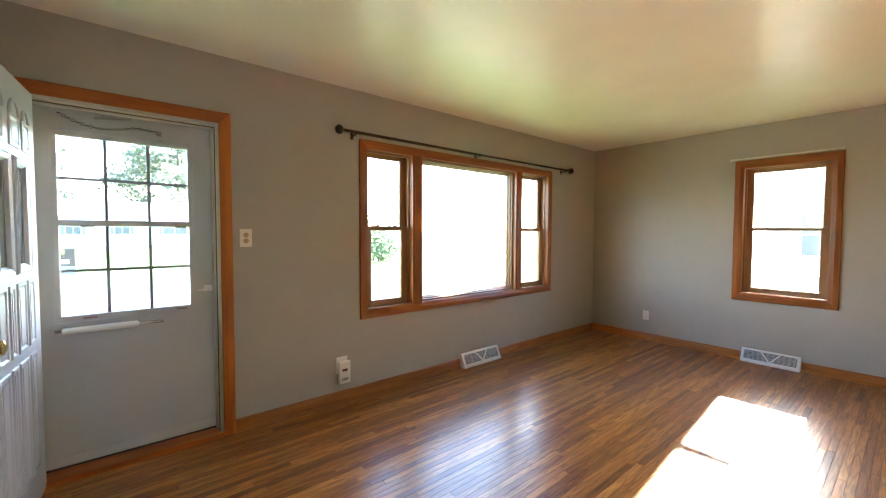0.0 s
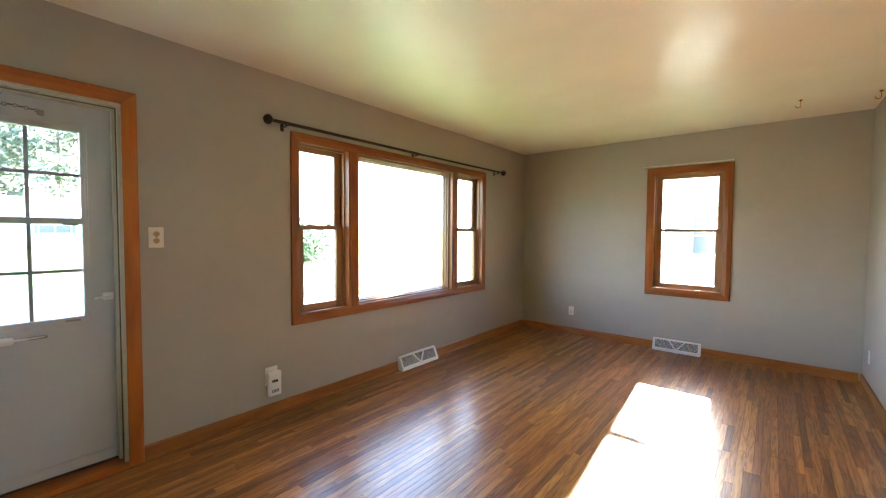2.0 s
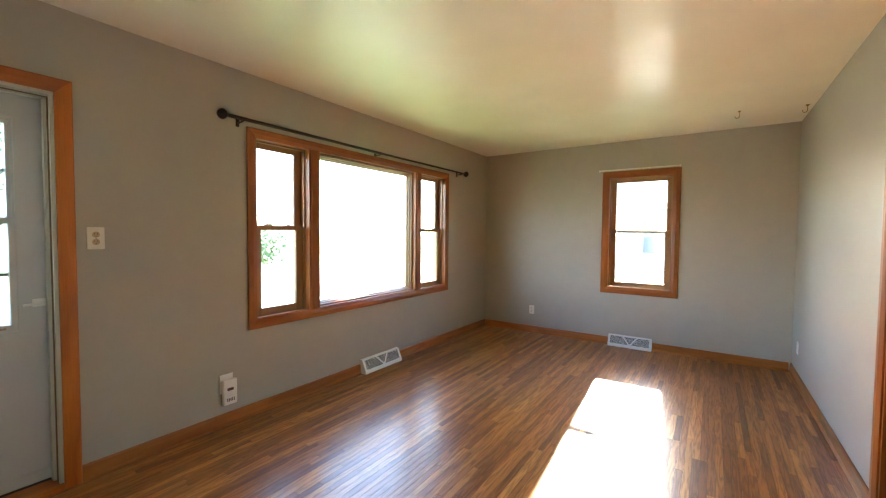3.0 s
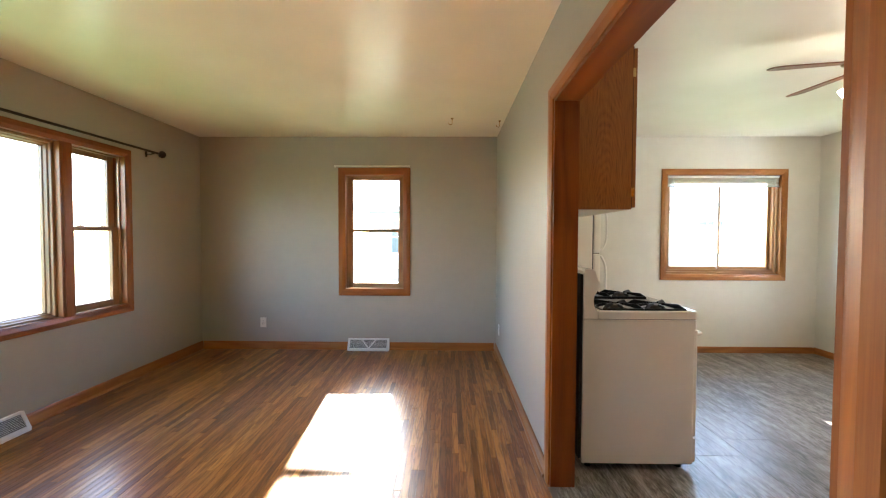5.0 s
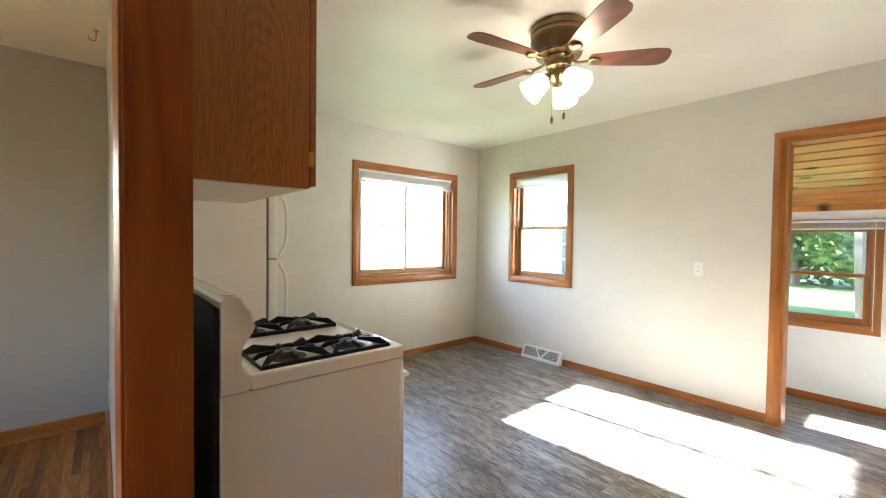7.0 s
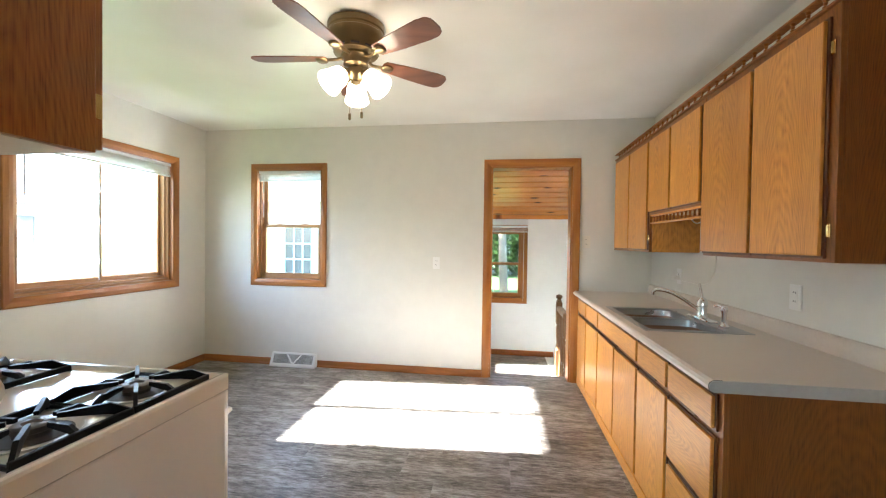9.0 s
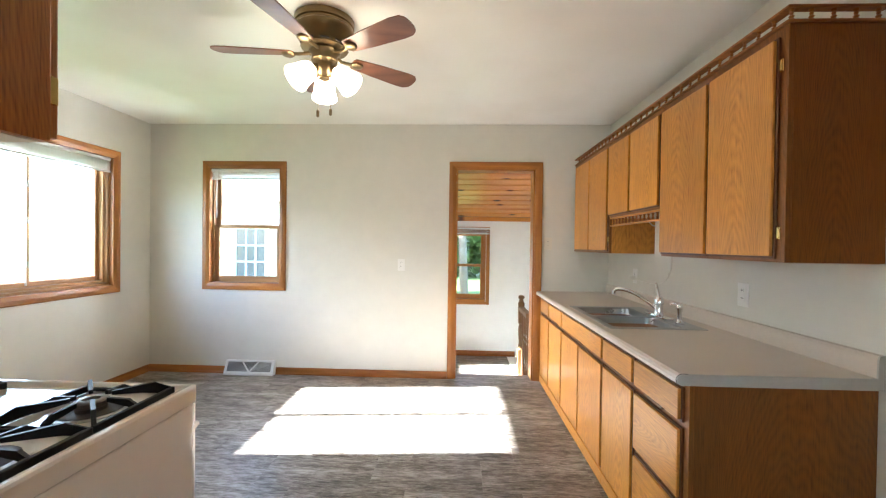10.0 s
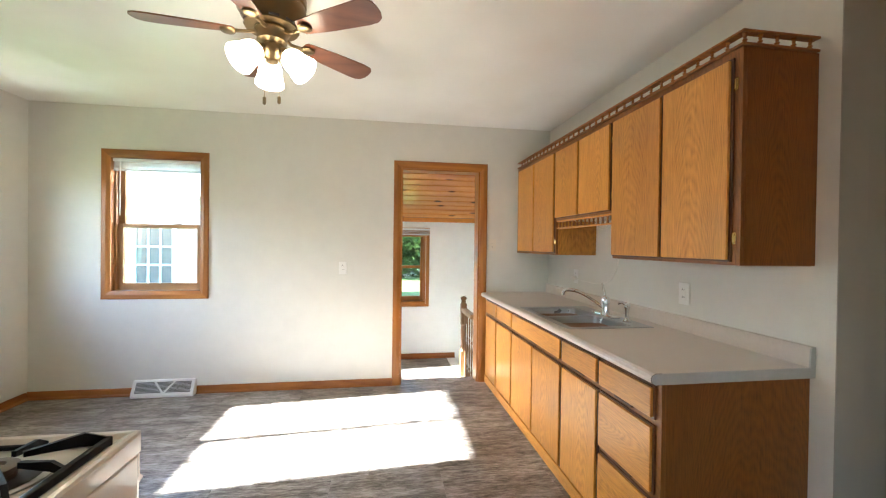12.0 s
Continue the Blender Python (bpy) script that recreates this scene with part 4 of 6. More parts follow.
closer = part("closer", lathe([(0.008, -0.02), (0.018, -0.015), (0.019, 0.0), (0.019, 0.30), (0.016, 0.31), (0.006, 0.315), (0.004, 0.42)], 16, (-0.30, DY - 0.03, 0.79), "x"), M_WHITE, w, "white pneumatic closer tube", True)
part("closer_bracket", boxes((0.06, DY - 0.034, 0.782, 0.13, DY - 0.001, 0.792), (-0.345, DY - 0.034, 0.784, -0.31, DY - 0.001, 0.796)), M_ALU, closer)
latch = part("latch", boxes((0.352, DY - 0.012, 0.945, 0.40, DY - 0.0005, 0.985), bevel=0.003), M_WHITE, w)
part("lever", tube([(0.385, DY - 0.02, 0.963), (0.345, DY - 0.03, 0.960), (0.315, DY - 0.028, 0.957)], 0.007, 10), M_WHITE, latch, smooth=True)
bm = bmesh.new()
for k in range(24):
    f = k / 23
    cx, cz = -0.30 + 0.42 * f, 1.955 - 0.05 * math.sin(math.pi * min(1, f * 1.3)) * (1 - 0.4 * f) - 0.035 * f
    ring = arc((cx, DY - 0.012, cz), 0.008, 0, 360, 8, "xz" if k % 2 else "xy")
    tube(ring, 0.0016, 5, bm)
part("chain", bm, M_ROD, w, "thin steel door chain")
part("chain_anchor", boxes((0.12, DY - 0.014, 1.90, 0.145, DY - 0.0005, 1.925), bevel=0.002), M_ALU, w)
part("spring", tube([(-0.16 + 0.0011 * k, DY - 0.014 + 0.006 * math.cos(k * 0.9), 1.952 + 0.006 * math.sin(k * 0.9) + 0.00014 * k) for k in range(150)], 0.0014, 5), M_ALU, w, "coiled door spring")
part("weather_strip", boxes((0.4125, 0.020, 0.03, 0.4185, 0.030, 1.985), bevel=0.001), M_FANBRASS, w, "tarnished brass weather strip")
part("weather_strip", boxes((-0.418, 0.020, 1.986, 0.4185, 0.030, 1.992), bevel=0.001), M_FANBRASS, w, "tarnished brass weather strip")
part("strike", boxes((0.4185, 0.03, 0.86, 0.421, 0.055, 0.93)), M_BRASS, w)

M_LITE = plain("dim lite glass", (0.16, 0.18, 0.20), 0.08, relief=0)
# inner entry door, swung open against the wall
t = thing("entry_door", pose(-0.262, Y_FRONT - 0.012, 0.012, rz=-95.5), "white panelled entry door with two narrow lites, standing open", "door")
def raised(parent, x0, z0, x1, z1, y, name="panel"):
    prof = [(0, y), (0.004, y + 0.006), (0.014, y + 0.006), (0.022, y + 0.0005)]
    for s, bm in frame_pieces(x0, z0, x1, z1, prof).items():
        part("moulding", bm, M_DOORWHITE, parent)
    part(name, boxes((x0 + 0.03, y, z0 + 0.03, x1 - 0.03, y + 0.005, z1 - 0.03), bevel=0.003), M_DOORWHITE, parent)
part("slab", boxes((0.0, 0.0, 0.0, 0.855, 0.044, 1.995), bevel=0.003), M_DOORWHITE, t)
for x0, x1 in ((0.10, 0.205), (0.235, 0.36), (0.39, 0.465), (0.495, 0.62), (0.65, 0.755)):
    raised(t, x0, 0.78, x1, 1.09, 0.044)
    raised(t, x0, 0.16, x1, 0.74, 0.044)
for x0, x1 in ((0.10, 0.185), (0.67, 0.755)):
    raised(t, x0, 1.15, x1, 1.62, 0.044)
for x0, x1 in ((0.205, 0.405), (0.45, 0.65)):
    for s, bm in frame_pieces(x0, 1.13, x1, 1.64, [(0, 0.044), (0.002, 0.062), (0.012, 0.068), (0.030, 0.062), (0.042, 0.050), (0.042, 0.044)]).items():
        part("lite_frame", bm, M_DOORWHITE, t)
    part("lite", boxes((x0 + 0.040, 0.0445, 1.17, x1 - 0.040, 0.047, 1.60)), M_LITE, t, "dark reflecting glass lite")
for x0, x1 in ((0.10, 0.215), (0.245, 0.39), (0.465, 0.61), (0.64, 0.755)):
    raised(t, x0, 1.68, x1, 1.82, 0.044)
    part("arch_moulding", tube([(p.x, 0.048, p.z) for p in arc(((x0 + x1) / 2, 0, 1.82), (x1 - x0) / 2 - 0.007, 0, 180, 16)], 0.007, 8), M_DOORWHITE, t, smooth=True)
part("knob", lathe([(0.032, 0.044), (0.032, 0.05), (0.012, 0.054), (0.011, 0.07), (0.022, 0.078), (0.028, 0.092), (0.026, 0.104), (0.012, 0.110)], 20, (0.79, 0, 0.905), "y"), M_BRASS, t, "brass knob", True)
for hz in (0.2, 1.0, 1.8):
    part("hinge", tube([(-0.004, -0.004, hz), (-0.004, -0.004, hz + 0.09)], 0.006, 8), M_BRASS, t, smooth=True)

# ---- kitchen ----
def slab_door(parent, y0, z0, y1, z1, x, axis="z", name="door", mats=None):
    """A lipped oak slab on a dark routed edge, at the cabinet face x."""
    mats = mats or M_OAK
    d = part(name, boxes((x + 0.009, y0 + 0.008, z0 + 0.008, x + 0.021, y1 - 0.008, z1 - 0.008), bevel=0.003), mats[axis], parent)
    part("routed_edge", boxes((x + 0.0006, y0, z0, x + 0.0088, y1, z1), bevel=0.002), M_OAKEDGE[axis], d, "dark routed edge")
    return d


def hinge(parent, x, y, z):
    bm = boxes((x, y - 0.009, z - 0.022, x + 0.003, y + 0.009, z + 0.022), bevel=0.001)
    tube([(x + 0.004, y, z - 0.018), (x + 0.004, y, z + 0.018)], 0.004, 8, bm)
    part("hinge", bm, M_BRASS, parent, "brass hinge")


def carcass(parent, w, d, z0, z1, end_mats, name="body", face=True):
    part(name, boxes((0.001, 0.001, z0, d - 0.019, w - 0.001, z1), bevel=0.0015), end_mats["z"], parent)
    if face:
        # face frame takes the shade-darkened oak too
        part("face_frame", boxes((d - 0.0185, 0.0005, z0, d, w - 0.0005, z1), bevel=0.0015), M_OAKSHADE["z"], parent)


D_UP, D_LO = 0.328, 0.625
UZ0, UZ1 = 1.243, 2.045
def upper(y0, y1, z0, doors, label, hinge_y=(), end_mats=None):
    t = thing("upper_cabinet", pose(X_CAB, y0, 0), label, "cabinet", "oak upper cabinets")
    carcass(t, y1 - y0, D_UP, z0, UZ1, end_mats or M_OAKSHADE)
    part("underside", boxes((0.01, 0.01, z0 - 0.0025, D_UP - 0.02, y1 - y0 - 0.01, z0 - 0.0003)), M_UNDER, t)
    for a, b in doors:
        d = slab_door(t, a - y0, z0 + 0.012, b - y0, UZ1 - 0.03, D_UP)
    for hy in hinge_y:
        for hz in (z0 + 0.1, UZ1 - 0.13):
            hinge(t, D_UP + 0.002, hy - y0, hz)
    return t


upper(-2.53, -1.715, UZ0, [(-2.522, -2.122), (-2.116, -1.748)], "tall pair of oak doors at the cabinet run's end", (-1.74,))
upper(-3.275, -2.532, 1.50, [(-3.268, -2.915), (-2.909, -2.54)], "short oak wall cabinet above the sink", (-2.536,))
# the better-lit corner end keeps the lighter door oak
upper(Y_BACK + 0.02, -3.277, UZ0, [(-4.08, -3.69), (-3.684, -3.285)], "oak wall cabinet in the corner by the doorway", (-3.281,), M_OAK)
# spindle gallery along the top
t = thing("gallery_rail", pose(X_CAB, 0, UZ1), "oak spindle gallery rail on top of the cabinets", "gallery rail")
part("base_strip", boxes((0.30, Y_BACK + 0.03, 0.0006, 0.34, -1.705, 0.010), (0.01, -1.735, 0.0006, 0.2995, -1.705, 0.010), bevel=0.002), M_OAKM["x"], t)
part("top_rail", boxes((0.302, Y_BACK + 0.03, 0.048, 0.341, -1.703, 0.057), (0.01, -1.737, 0.048, 0.3015, -1.703, 0.057), bevel=0.003), M_OAKM["x"], t)
SPIN = [(0.0085, 0.0), (0.0085, 0.004), (0.005, 0.008), (0.009, 0.014), (0.0045, 0.018), (0.0065, 0.026), (0.0045, 0.03), (0.0085, 0.034), (0.0085, 0.038)]
spin_me = mesh_of("spindle", lathe(SPIN, 10), M_OAKM["x"], True)
for k in range(33):
    ob = new("spindle", spin_me)
    ob.parent, ob.location = t, (0.32, -1.72 - 0.073 * k, 0.010)
for k in range(4):
    ob = new("spindle", spin_me)
    ob.parent, ob.location = t, (0.255 - 0.072 * k, -1.72, 0.010)
t = thing("valance", pose(X_CAB, 0, 1.447), "oak spindle valance hanging under the short cabinet", "valance")
part("top_rail", boxes((0.296, -3.273, 0.042, 0.326, -2.534, 0.0522), bevel=0.002), M_OAK["y"], t)
part("bottom_rail", boxes((0.296, -3.273, -0.010, 0.326, -2.534, 0.0), bevel=0.002), M_OAK["y"], t)
for k in range(14):
    ob = new("spindle", spin_me)
    ob.parent, ob.location = t, (0.311, -2.56 - 0.0525 * k, 0.002)
# cord from the cabinet to the outlet
t = thing("power_cord", pose(X_CAB, 0, 0), "white cord looping from under the cabinet to the outlet", "cord")
pts = [(0.27, -2.62 - 0.02 * k, 1.46 - 0.045 * math.sin(math.pi * k / 10)) for k in range(11)]
part("cord", tube(pts, 0.0035, 6), M_CORD, t, smooth=True)
pts = [(0.26 - 0.24 * f, -2.64 - 0.70 * f ** 2.2, 1.46 - 0.43 * math.sin(1.62 * f)) for f in [k / 24 for k in range(25)]] + [(0.02, -3.46, 1.03), (0.02, -3.56, 1.05)]
part("cord", tube(pts, 0.0035, 6), M_CORD, t, smooth=True)
part("plug", boxes((0.010, -3.60, 1.03, 0.05, -3.555, 1.06), bevel=0.005), M_CORD, t)

# base cabinets
ZT = 0.82
def base(y0, y1, label, drawers, doors, hinge_y=()):
    t = thing("base_cabinet", pose(X_CAB, y0, 0), label, "cabinet", "oak base cabinets")
    carcass(t, y1 - y0, D_LO, 0.002, ZT, M_OAKSHADE)
    part("toe_board", boxes((D_LO + 0.0005, 0.0005, 0.002, D_LO + 0.013, y1 - y0 - 0.0005, 0.072), bevel=0.003), M_OAK["y"], t)
    for a, b, z0, z1 in drawers:
        d = slab_door(t, a - y0, z0, b - y0, z1, D_LO, "y", "drawer")
        part("finger_pull", boxes((D_LO + 0.006, (a + b) / 2 - y0 - 0.06, z0 - 0.004, D_LO + 0.018, (a + b) / 2 - y0 + 0.06, z0 + 0.006), bevel=0.003), M_OAKEDGE["y"], d)
    for a, b in doors:
        slab_door(t, a - y0, 0.085, b - y0, 0.655, D_LO)
    for hy in hinge_y:
        for hz in (0.15, 0.58):
            hinge(t, D_LO + 0.002, hy - y0, hz)


DZ0, DZ1 = 0.675, 0.80
base(-2.125, -1.725, "oak drawer unit with three drawers", [(-2.118, -1.752, DZ0, DZ1), (-2.118, -1.752, 0.40, 0.655), (-2.118, -1.752, 0.09, 0.38)], [])
base(-2.503, -2.1255, "oak base cabinet with one drawer over a door", [(-2.496, -2.131, DZ0, DZ1)], [(-2.496, -2.131)], (-2.499,))
base(-3.345, -2.5035, "wide oak sink cabinet with two doors", [(-3.338, -2.51, DZ0, DZ1)], [(-3.338, -2.926), (-2.92, -2.51)], (-2.506,))
base(-3.753, -3.3455, "oak base cabinet with one drawer over a door", [(-3.746, -3.352, DZ0, DZ1)], [(-3.746, -3.352)], (-3.349,))
base(Y_BACK + 0.002, -3.7535, "oak corner base cabinet by the doorway", [(-4.10, -3.76, DZ0, DZ1)], [(-4.10, -3.76)], ())

# worktop with the sink cut-out
SX0, SX1, SY0, SY1 = 0.13, 0.62, -3.205, -2.465
t = thing("worktop", pose(X_CAB, 0, 0), "beige speckled laminate worktop with a rolled front edge", "worktop")
Z0, Z1 = ZT + 0.0005, 0.859
roll = [(0.60, Z0), (0.665, Z0), (0.676, Z0 + 0.006), (0.680, Z0 + 0.02), (0.676, Z1 - 0.007), (0.665, Z1), (0.626, Z1), (0.626, Z0 + 0.012), (0.60, Z0 + 0.012)]
def prism_y(outline, a, b):
    bm = bmesh.new()
    lo, hi = [bm.verts.new((p[0], a, p[1])) for p in outline], [bm.verts.new((p[0], b, p[1])) for p in outline]
    for i in range(len(outline)):
        j = (i + 1) % len(outline)
        bm.faces.new((lo[i], lo[j], hi[j], hi[i]))
    bm.faces.new(lo[::-1])
    bm.faces.new(hi)
    return bm
Y_W = Y_BACK + 0.002
bm = holed_slab(-1.713 - Y_W, 0.624, Z1 - Z0, [(SY0 - Y_W, SX0 - 0.002, SY1 - Y_W, SX1 - 0.002)])
bmesh.ops.transform(bm, matrix=Matrix(((0, 0, 1, 0.002), (1, 0, 0, Y_W), (0, 1, 0, Z0), (0, 0, 0, 1))), verts=bm.verts)
part("top", bm, M_LAM, t)
part("front_edge", prism_y(roll, Y_BACK + 0.002, -1.713), M_LAM, t)
splash = [(0.002, Z1 + 0.0005), (0.022, Z1 + 0.0005), (0.022, Z1 + 0.065), (0.018, Z1 + 0.076), (0.008, Z1 + 0.079), (0.002, Z1 + 0.079)]
part("backsplash", prism_y(splash, Y_BACK + 0.002, -1.713), M_LAM, t)
part("end_cap", prism_y([(0.002, Z0), (0.665, Z0), (0.676, Z0 + 0.006), (0.680, Z0 + 0.02), (0.676, Z1 - 0.007), (0.665, Z1), (0.024, Z1), (0.022, Z1 + 0.065), (0.018, Z1 + 0.076), (0.008, Z1 + 0.079), (0.002, Z1 + 0.079)], -1.7125, -1.706), M_LAMEDGE, t, "grey laminate end cap with a dark edge")
part("edge_line", tube([(0.640, -1.710, Z1 + 0.0004), (0.664, -1.710, Z1 + 0.0004), (0.677, -1.710, Z1 - 0.007), (0.6806, -1.710, Z0 + 0.02), (0.677, -1.710, Z0 + 0.005)], 0.0012, 5), M_SLOT, t, "dark seam")

# double bowl sink
def bowl(bm, x0, y0, x1, y1, z_top, z_bot, r=0.05, n=6):
    rings = []
    for inset, z, rr in ((-0.004, z_top, r), (0.004, z_top - 0.006, r), (0.012, z_bot + 0.03, r * 0.9), (0.03, z_bot + 0.004, r * 0.7), (0.06, z_bot, r * 0.5)):
        ring = []
        for cx, cy, a0 in ((x1 - rr - inset, y1 - rr - inset, 0), (x0 + rr + inset, y1 - rr - inset, 90), (x0 + rr + inset, y0 + rr + inset, 180), (x1 - rr - inset, y0 + rr + inset, 270)):
            for p in arc((cx, cy, z), rr, a0, a0 + 90, n, "xy"):
                ring.append(bm.verts.new(p))
        rings.append(ring)
    k = len(rings[0])
    for a, b in zip(rings, rings[1:]):
        for i in range(k):
            bm.faces.new((a[i], b[i], b[(i + 1) % k], a[(i + 1) % k]))
    bm.faces.new(rings[-1])
    return rings[0]
t = thing("kitchen_sink", pose(X_CAB, 0, 0), "double bowl stainless steel sink set in the worktop", "sink")
ZR = Z1 + 0.004
yc = -2.835
for name, y0, y1 in (("bowl", SY0 + 0.03, yc - 0.012), ("bowl", yc + 0.012, SY1 - 0.03)):
    bm = bmesh.new()
    bowl(bm, SX0 + 0.10, y0, SX1 - 0.03, y1, ZR - 0.001, ZR - 0.165)
    b = part(name, bm, M_STEEL, t, smooth=True)
    part("drain", lathe([(0.04, ZR - 0.164), (0.042, ZR - 0.162), (0.03, ZR - 0.161), (0.012, ZR - 0.163)], 20, (SX0 + 0.30, (y0 + y1) / 2, 0)), M_CHROME, b, smooth=True)
bm = boxes((SX0 - 0.012, SY0 - 0.012, Z1 + 0.0005, SX0 + 0.096, SY1 + 0.012, ZR), (SX1 - 0.03, SY0 - 0.012, Z1 + 0.0005, SX1 + 0.004, SY1 + 0.012, ZR),
           (SX0 + 0.096, SY0 - 0.012, Z1 + 0.0005, SX1 - 0.03, SY0 + 0.03, ZR), (SX0 + 0.096, SY1 - 0.03, Z1 + 0.0005, SX1 - 0.03, SY1 + 0.012, ZR), (SX0 + 0.096, yc - 0.014, Z1 - 0.01, SX1 - 0.03, yc + 0.014, ZR - 0.001))
part("rim", bm, M_STEEL, t)
t = thing("kitchen_faucet", pose(X_CAB + 0.185, -2.83, ZR), "chrome single lever kitchen faucet", "faucet")
part("base_plate", boxes((-0.028, -0.125, 0.0, 0.028, 0.125, 0.012), bevel=0.006), M_CHROME, t, smooth=True)
part("body", lathe([(0.03, 0.012), (0.027, 0.02), (0.024, 0.03), (0.024, 0.075), (0.028, 0.08), (0.028, 0.105), (0.022, 0.118), (0.012, 0.126)], 24), M_CHROME, t, smooth=True)
sp = [(0.01, -0.005, 0.05)] + [(0.02 + 0.18 * f, -0.02 - 0.13 * f, 0.06 + 0.092 * math.sin(1.75 * f)) for f in [k / 12 for k in range(13)]]
end = Vector(sp[-1])
sp += [tuple(end + Vector((0.012, -0.009, -0.012))), tuple(end + Vector((0.014, -0.011, -0.034)))]
part("spout", tube(sp, 0.0115, 12), M_CHROME, t, smooth=True)
part("lever", tube([(0, 0, 0.118), (-0.004, -0.02, 0.150), (-0.01, -0.05, 0.185), (-0.012, -0.062, 0.20)], 0.009, 12, taper=0.75), M_CHROME, t, smooth=True)
t = thing("sink_sprayer", pose(X_CAB + 0.185, -2.60, ZR), "chrome pull-out sprayer beside the faucet", "sprayer")
part("collar", lathe([(0.024, 0.0), (0.024, 0.008), (0.016, 0.016), (0.014, 0.03)], 18), M_CHROME, t, smooth=True)
part("wand", lathe([(0.012, 0.03), (0.012, 0.07), (0.016, 0.085), (0.018, 0.10), (0.012, 0.112)], 18), M_CHROME, t, smooth=True)
part("trigger", tube([(0.0, -0.002, 0.10), (0.012, -0.03, 0.112), (0.02, -0.055, 0.102)], 0.007, 10), M_CHROME, t, smooth=True)

# cooker
SXA, SXB, SYB, SYF = 2.832, 3.592, -0.763, -1.386
t = thing("cooker", pose(SXA, SYB, 0), "bisque enamel gas cooker with black iron grates", "cooker")
WD, DP = SXB - SXA, SYB - SYF
Z_SEAM, Z_TOP = 0.852, 0.899
part("body", boxes((0.002, -DP + 0.004, 0.035, WD - 0.002, 0.0, Z_SEAM - 0.002), bevel=0.006), M_STOVE, t)
part("back_panel", boxes((0.012, 0.0005, 0.06, WD - 0.012, 0.016, 1.10)), M_STOVEBACK, t, "black steel back panel")
part("seam", boxes((0.004, -DP + 0.002, Z_SEAM - 0.0018, WD - 0.004, -0.01, Z_SEAM + 0.0008)), M_SLOT, t)


def cooktop(x0, y0, x1, y1):
    """A pressed tray: rounded outer skirt, a raised rim and a lower floor."""
    bm = bmesh.new()
    steps = [(0.0, Z_SEAM + 0.001), (0.0, Z_TOP - 0.009), (0.003, Z_TOP - 0.003), (0.009, Z_TOP), (0.018, Z_TOP - 0.001), (0.027, Z_TOP - 0.010), (0.036, Z_TOP - 0.012)]
    rings = [[bm.verts.new(p) for p in ((x0 + i, y0 + i, z), (x1 - i, y0 + i, z), (x1 - i, y1 - i * 0.3, z), (x0 + i, y1 - i * 0.3, z))] for i, z in steps]
    for a, b in zip(rings, rings[1:]):
        for k in range(4):
            bm.faces.new((a[k], a[(k + 1) % 4], b[(k + 1) % 4], b[k]))
    bm.faces.new(rings[-1])
    bm.faces.new(rings[0][::-1])
    bmesh.ops.bevel(bm, geom=[e for e in bm.edges if abs(e.verts[0].co.z - e.verts[1].co.z) > 0.03], offset=0.008, segments=3, affect="EDGES")
    return bm


part("cooktop", cooktop(0.0, -DP - 0.006, WD, -0.076), M_STOVETOP, t)
part("backguard", extrude_outline([(-0.0755, Z_SEAM + 0.001), (-0.0755, 0.885), (-0.064, 0.905), (-0.055, 0.935), (-0.054, 0.965), (-0.060, 0.985), (-0.088, 1.030), (-0.091, 1.040), (-0.089, 1.052), (-0.060, 1.118), (-0.052, 1.128), (-0.035, 1.131), (-0.010, 1.127), (-0.001, 1.118), (-0.001, Z_SEAM + 0.001)], "x", -0.001, WD + 0.001), M_STOVE, t)
part("control_panel", extrude_outline([(-0.0905, 1.052), (-0.0635, 1.113), (-0.060, 1.112), (-0.087, 1.051)], "x", 0.20, 0.56), M_SLOT, t, "dark clock panel")
part("vent_cap", boxes((0.03, -0.044, 1.1315, 0.075, -0.018, 1.1335), bevel=0.0008), M_ALU, t)
part("oven_door", boxes((0.01, -DP - 0.014, 0.19, WD - 0.01, -DP + 0.0035, 0.790), bevel=0.006), M_STOVE, t)
part("drawer", boxes((0.01, -DP - 0.014, 0.045, WD - 0.01, -DP + 0.0035, 0.18), bevel=0.006), M_STOVE, t)
part("oven_handle", tube([(0.03, -DP - 0.014, 0.765), (0.03, -DP - 0.042, 0.770), (0.06, -DP - 0.046, 0.770), (WD - 0.06, -DP - 0.046, 0.770), (WD - 0.03, -DP - 0.042, 0.770), (WD - 0.03, -DP - 0.014, 0.765)], 0.010, 10), M_STOVE, t, smooth=True)
part("front_panel", boxes((0.004, -DP - 0.004, 0.795, WD - 0.004, -DP + 0.0035, Z_SEAM - 0.004), bevel=0.003), M_STOVE, t)
for k in range(4):
    part("knob", lathe([(0.020, -DP - 0.0045), (0.019, -DP - 0.010), (0.015, -DP - 0.026), (0.010, -DP - 0.028)], 16, (0.14 + 0.16 * k, 0, 0.822), "y"), M_STOVE, t, smooth=True)
for fx in (0.05, WD - 0.05):
    for fy in (-0.05, -DP + 0.06):
        part("foot", lathe([(0.018, 0.001), (0.014, 0.036)], 12, (fx, fy, 0)), M_BLACK, t)
Z_PAN = Z_TOP - 0.012


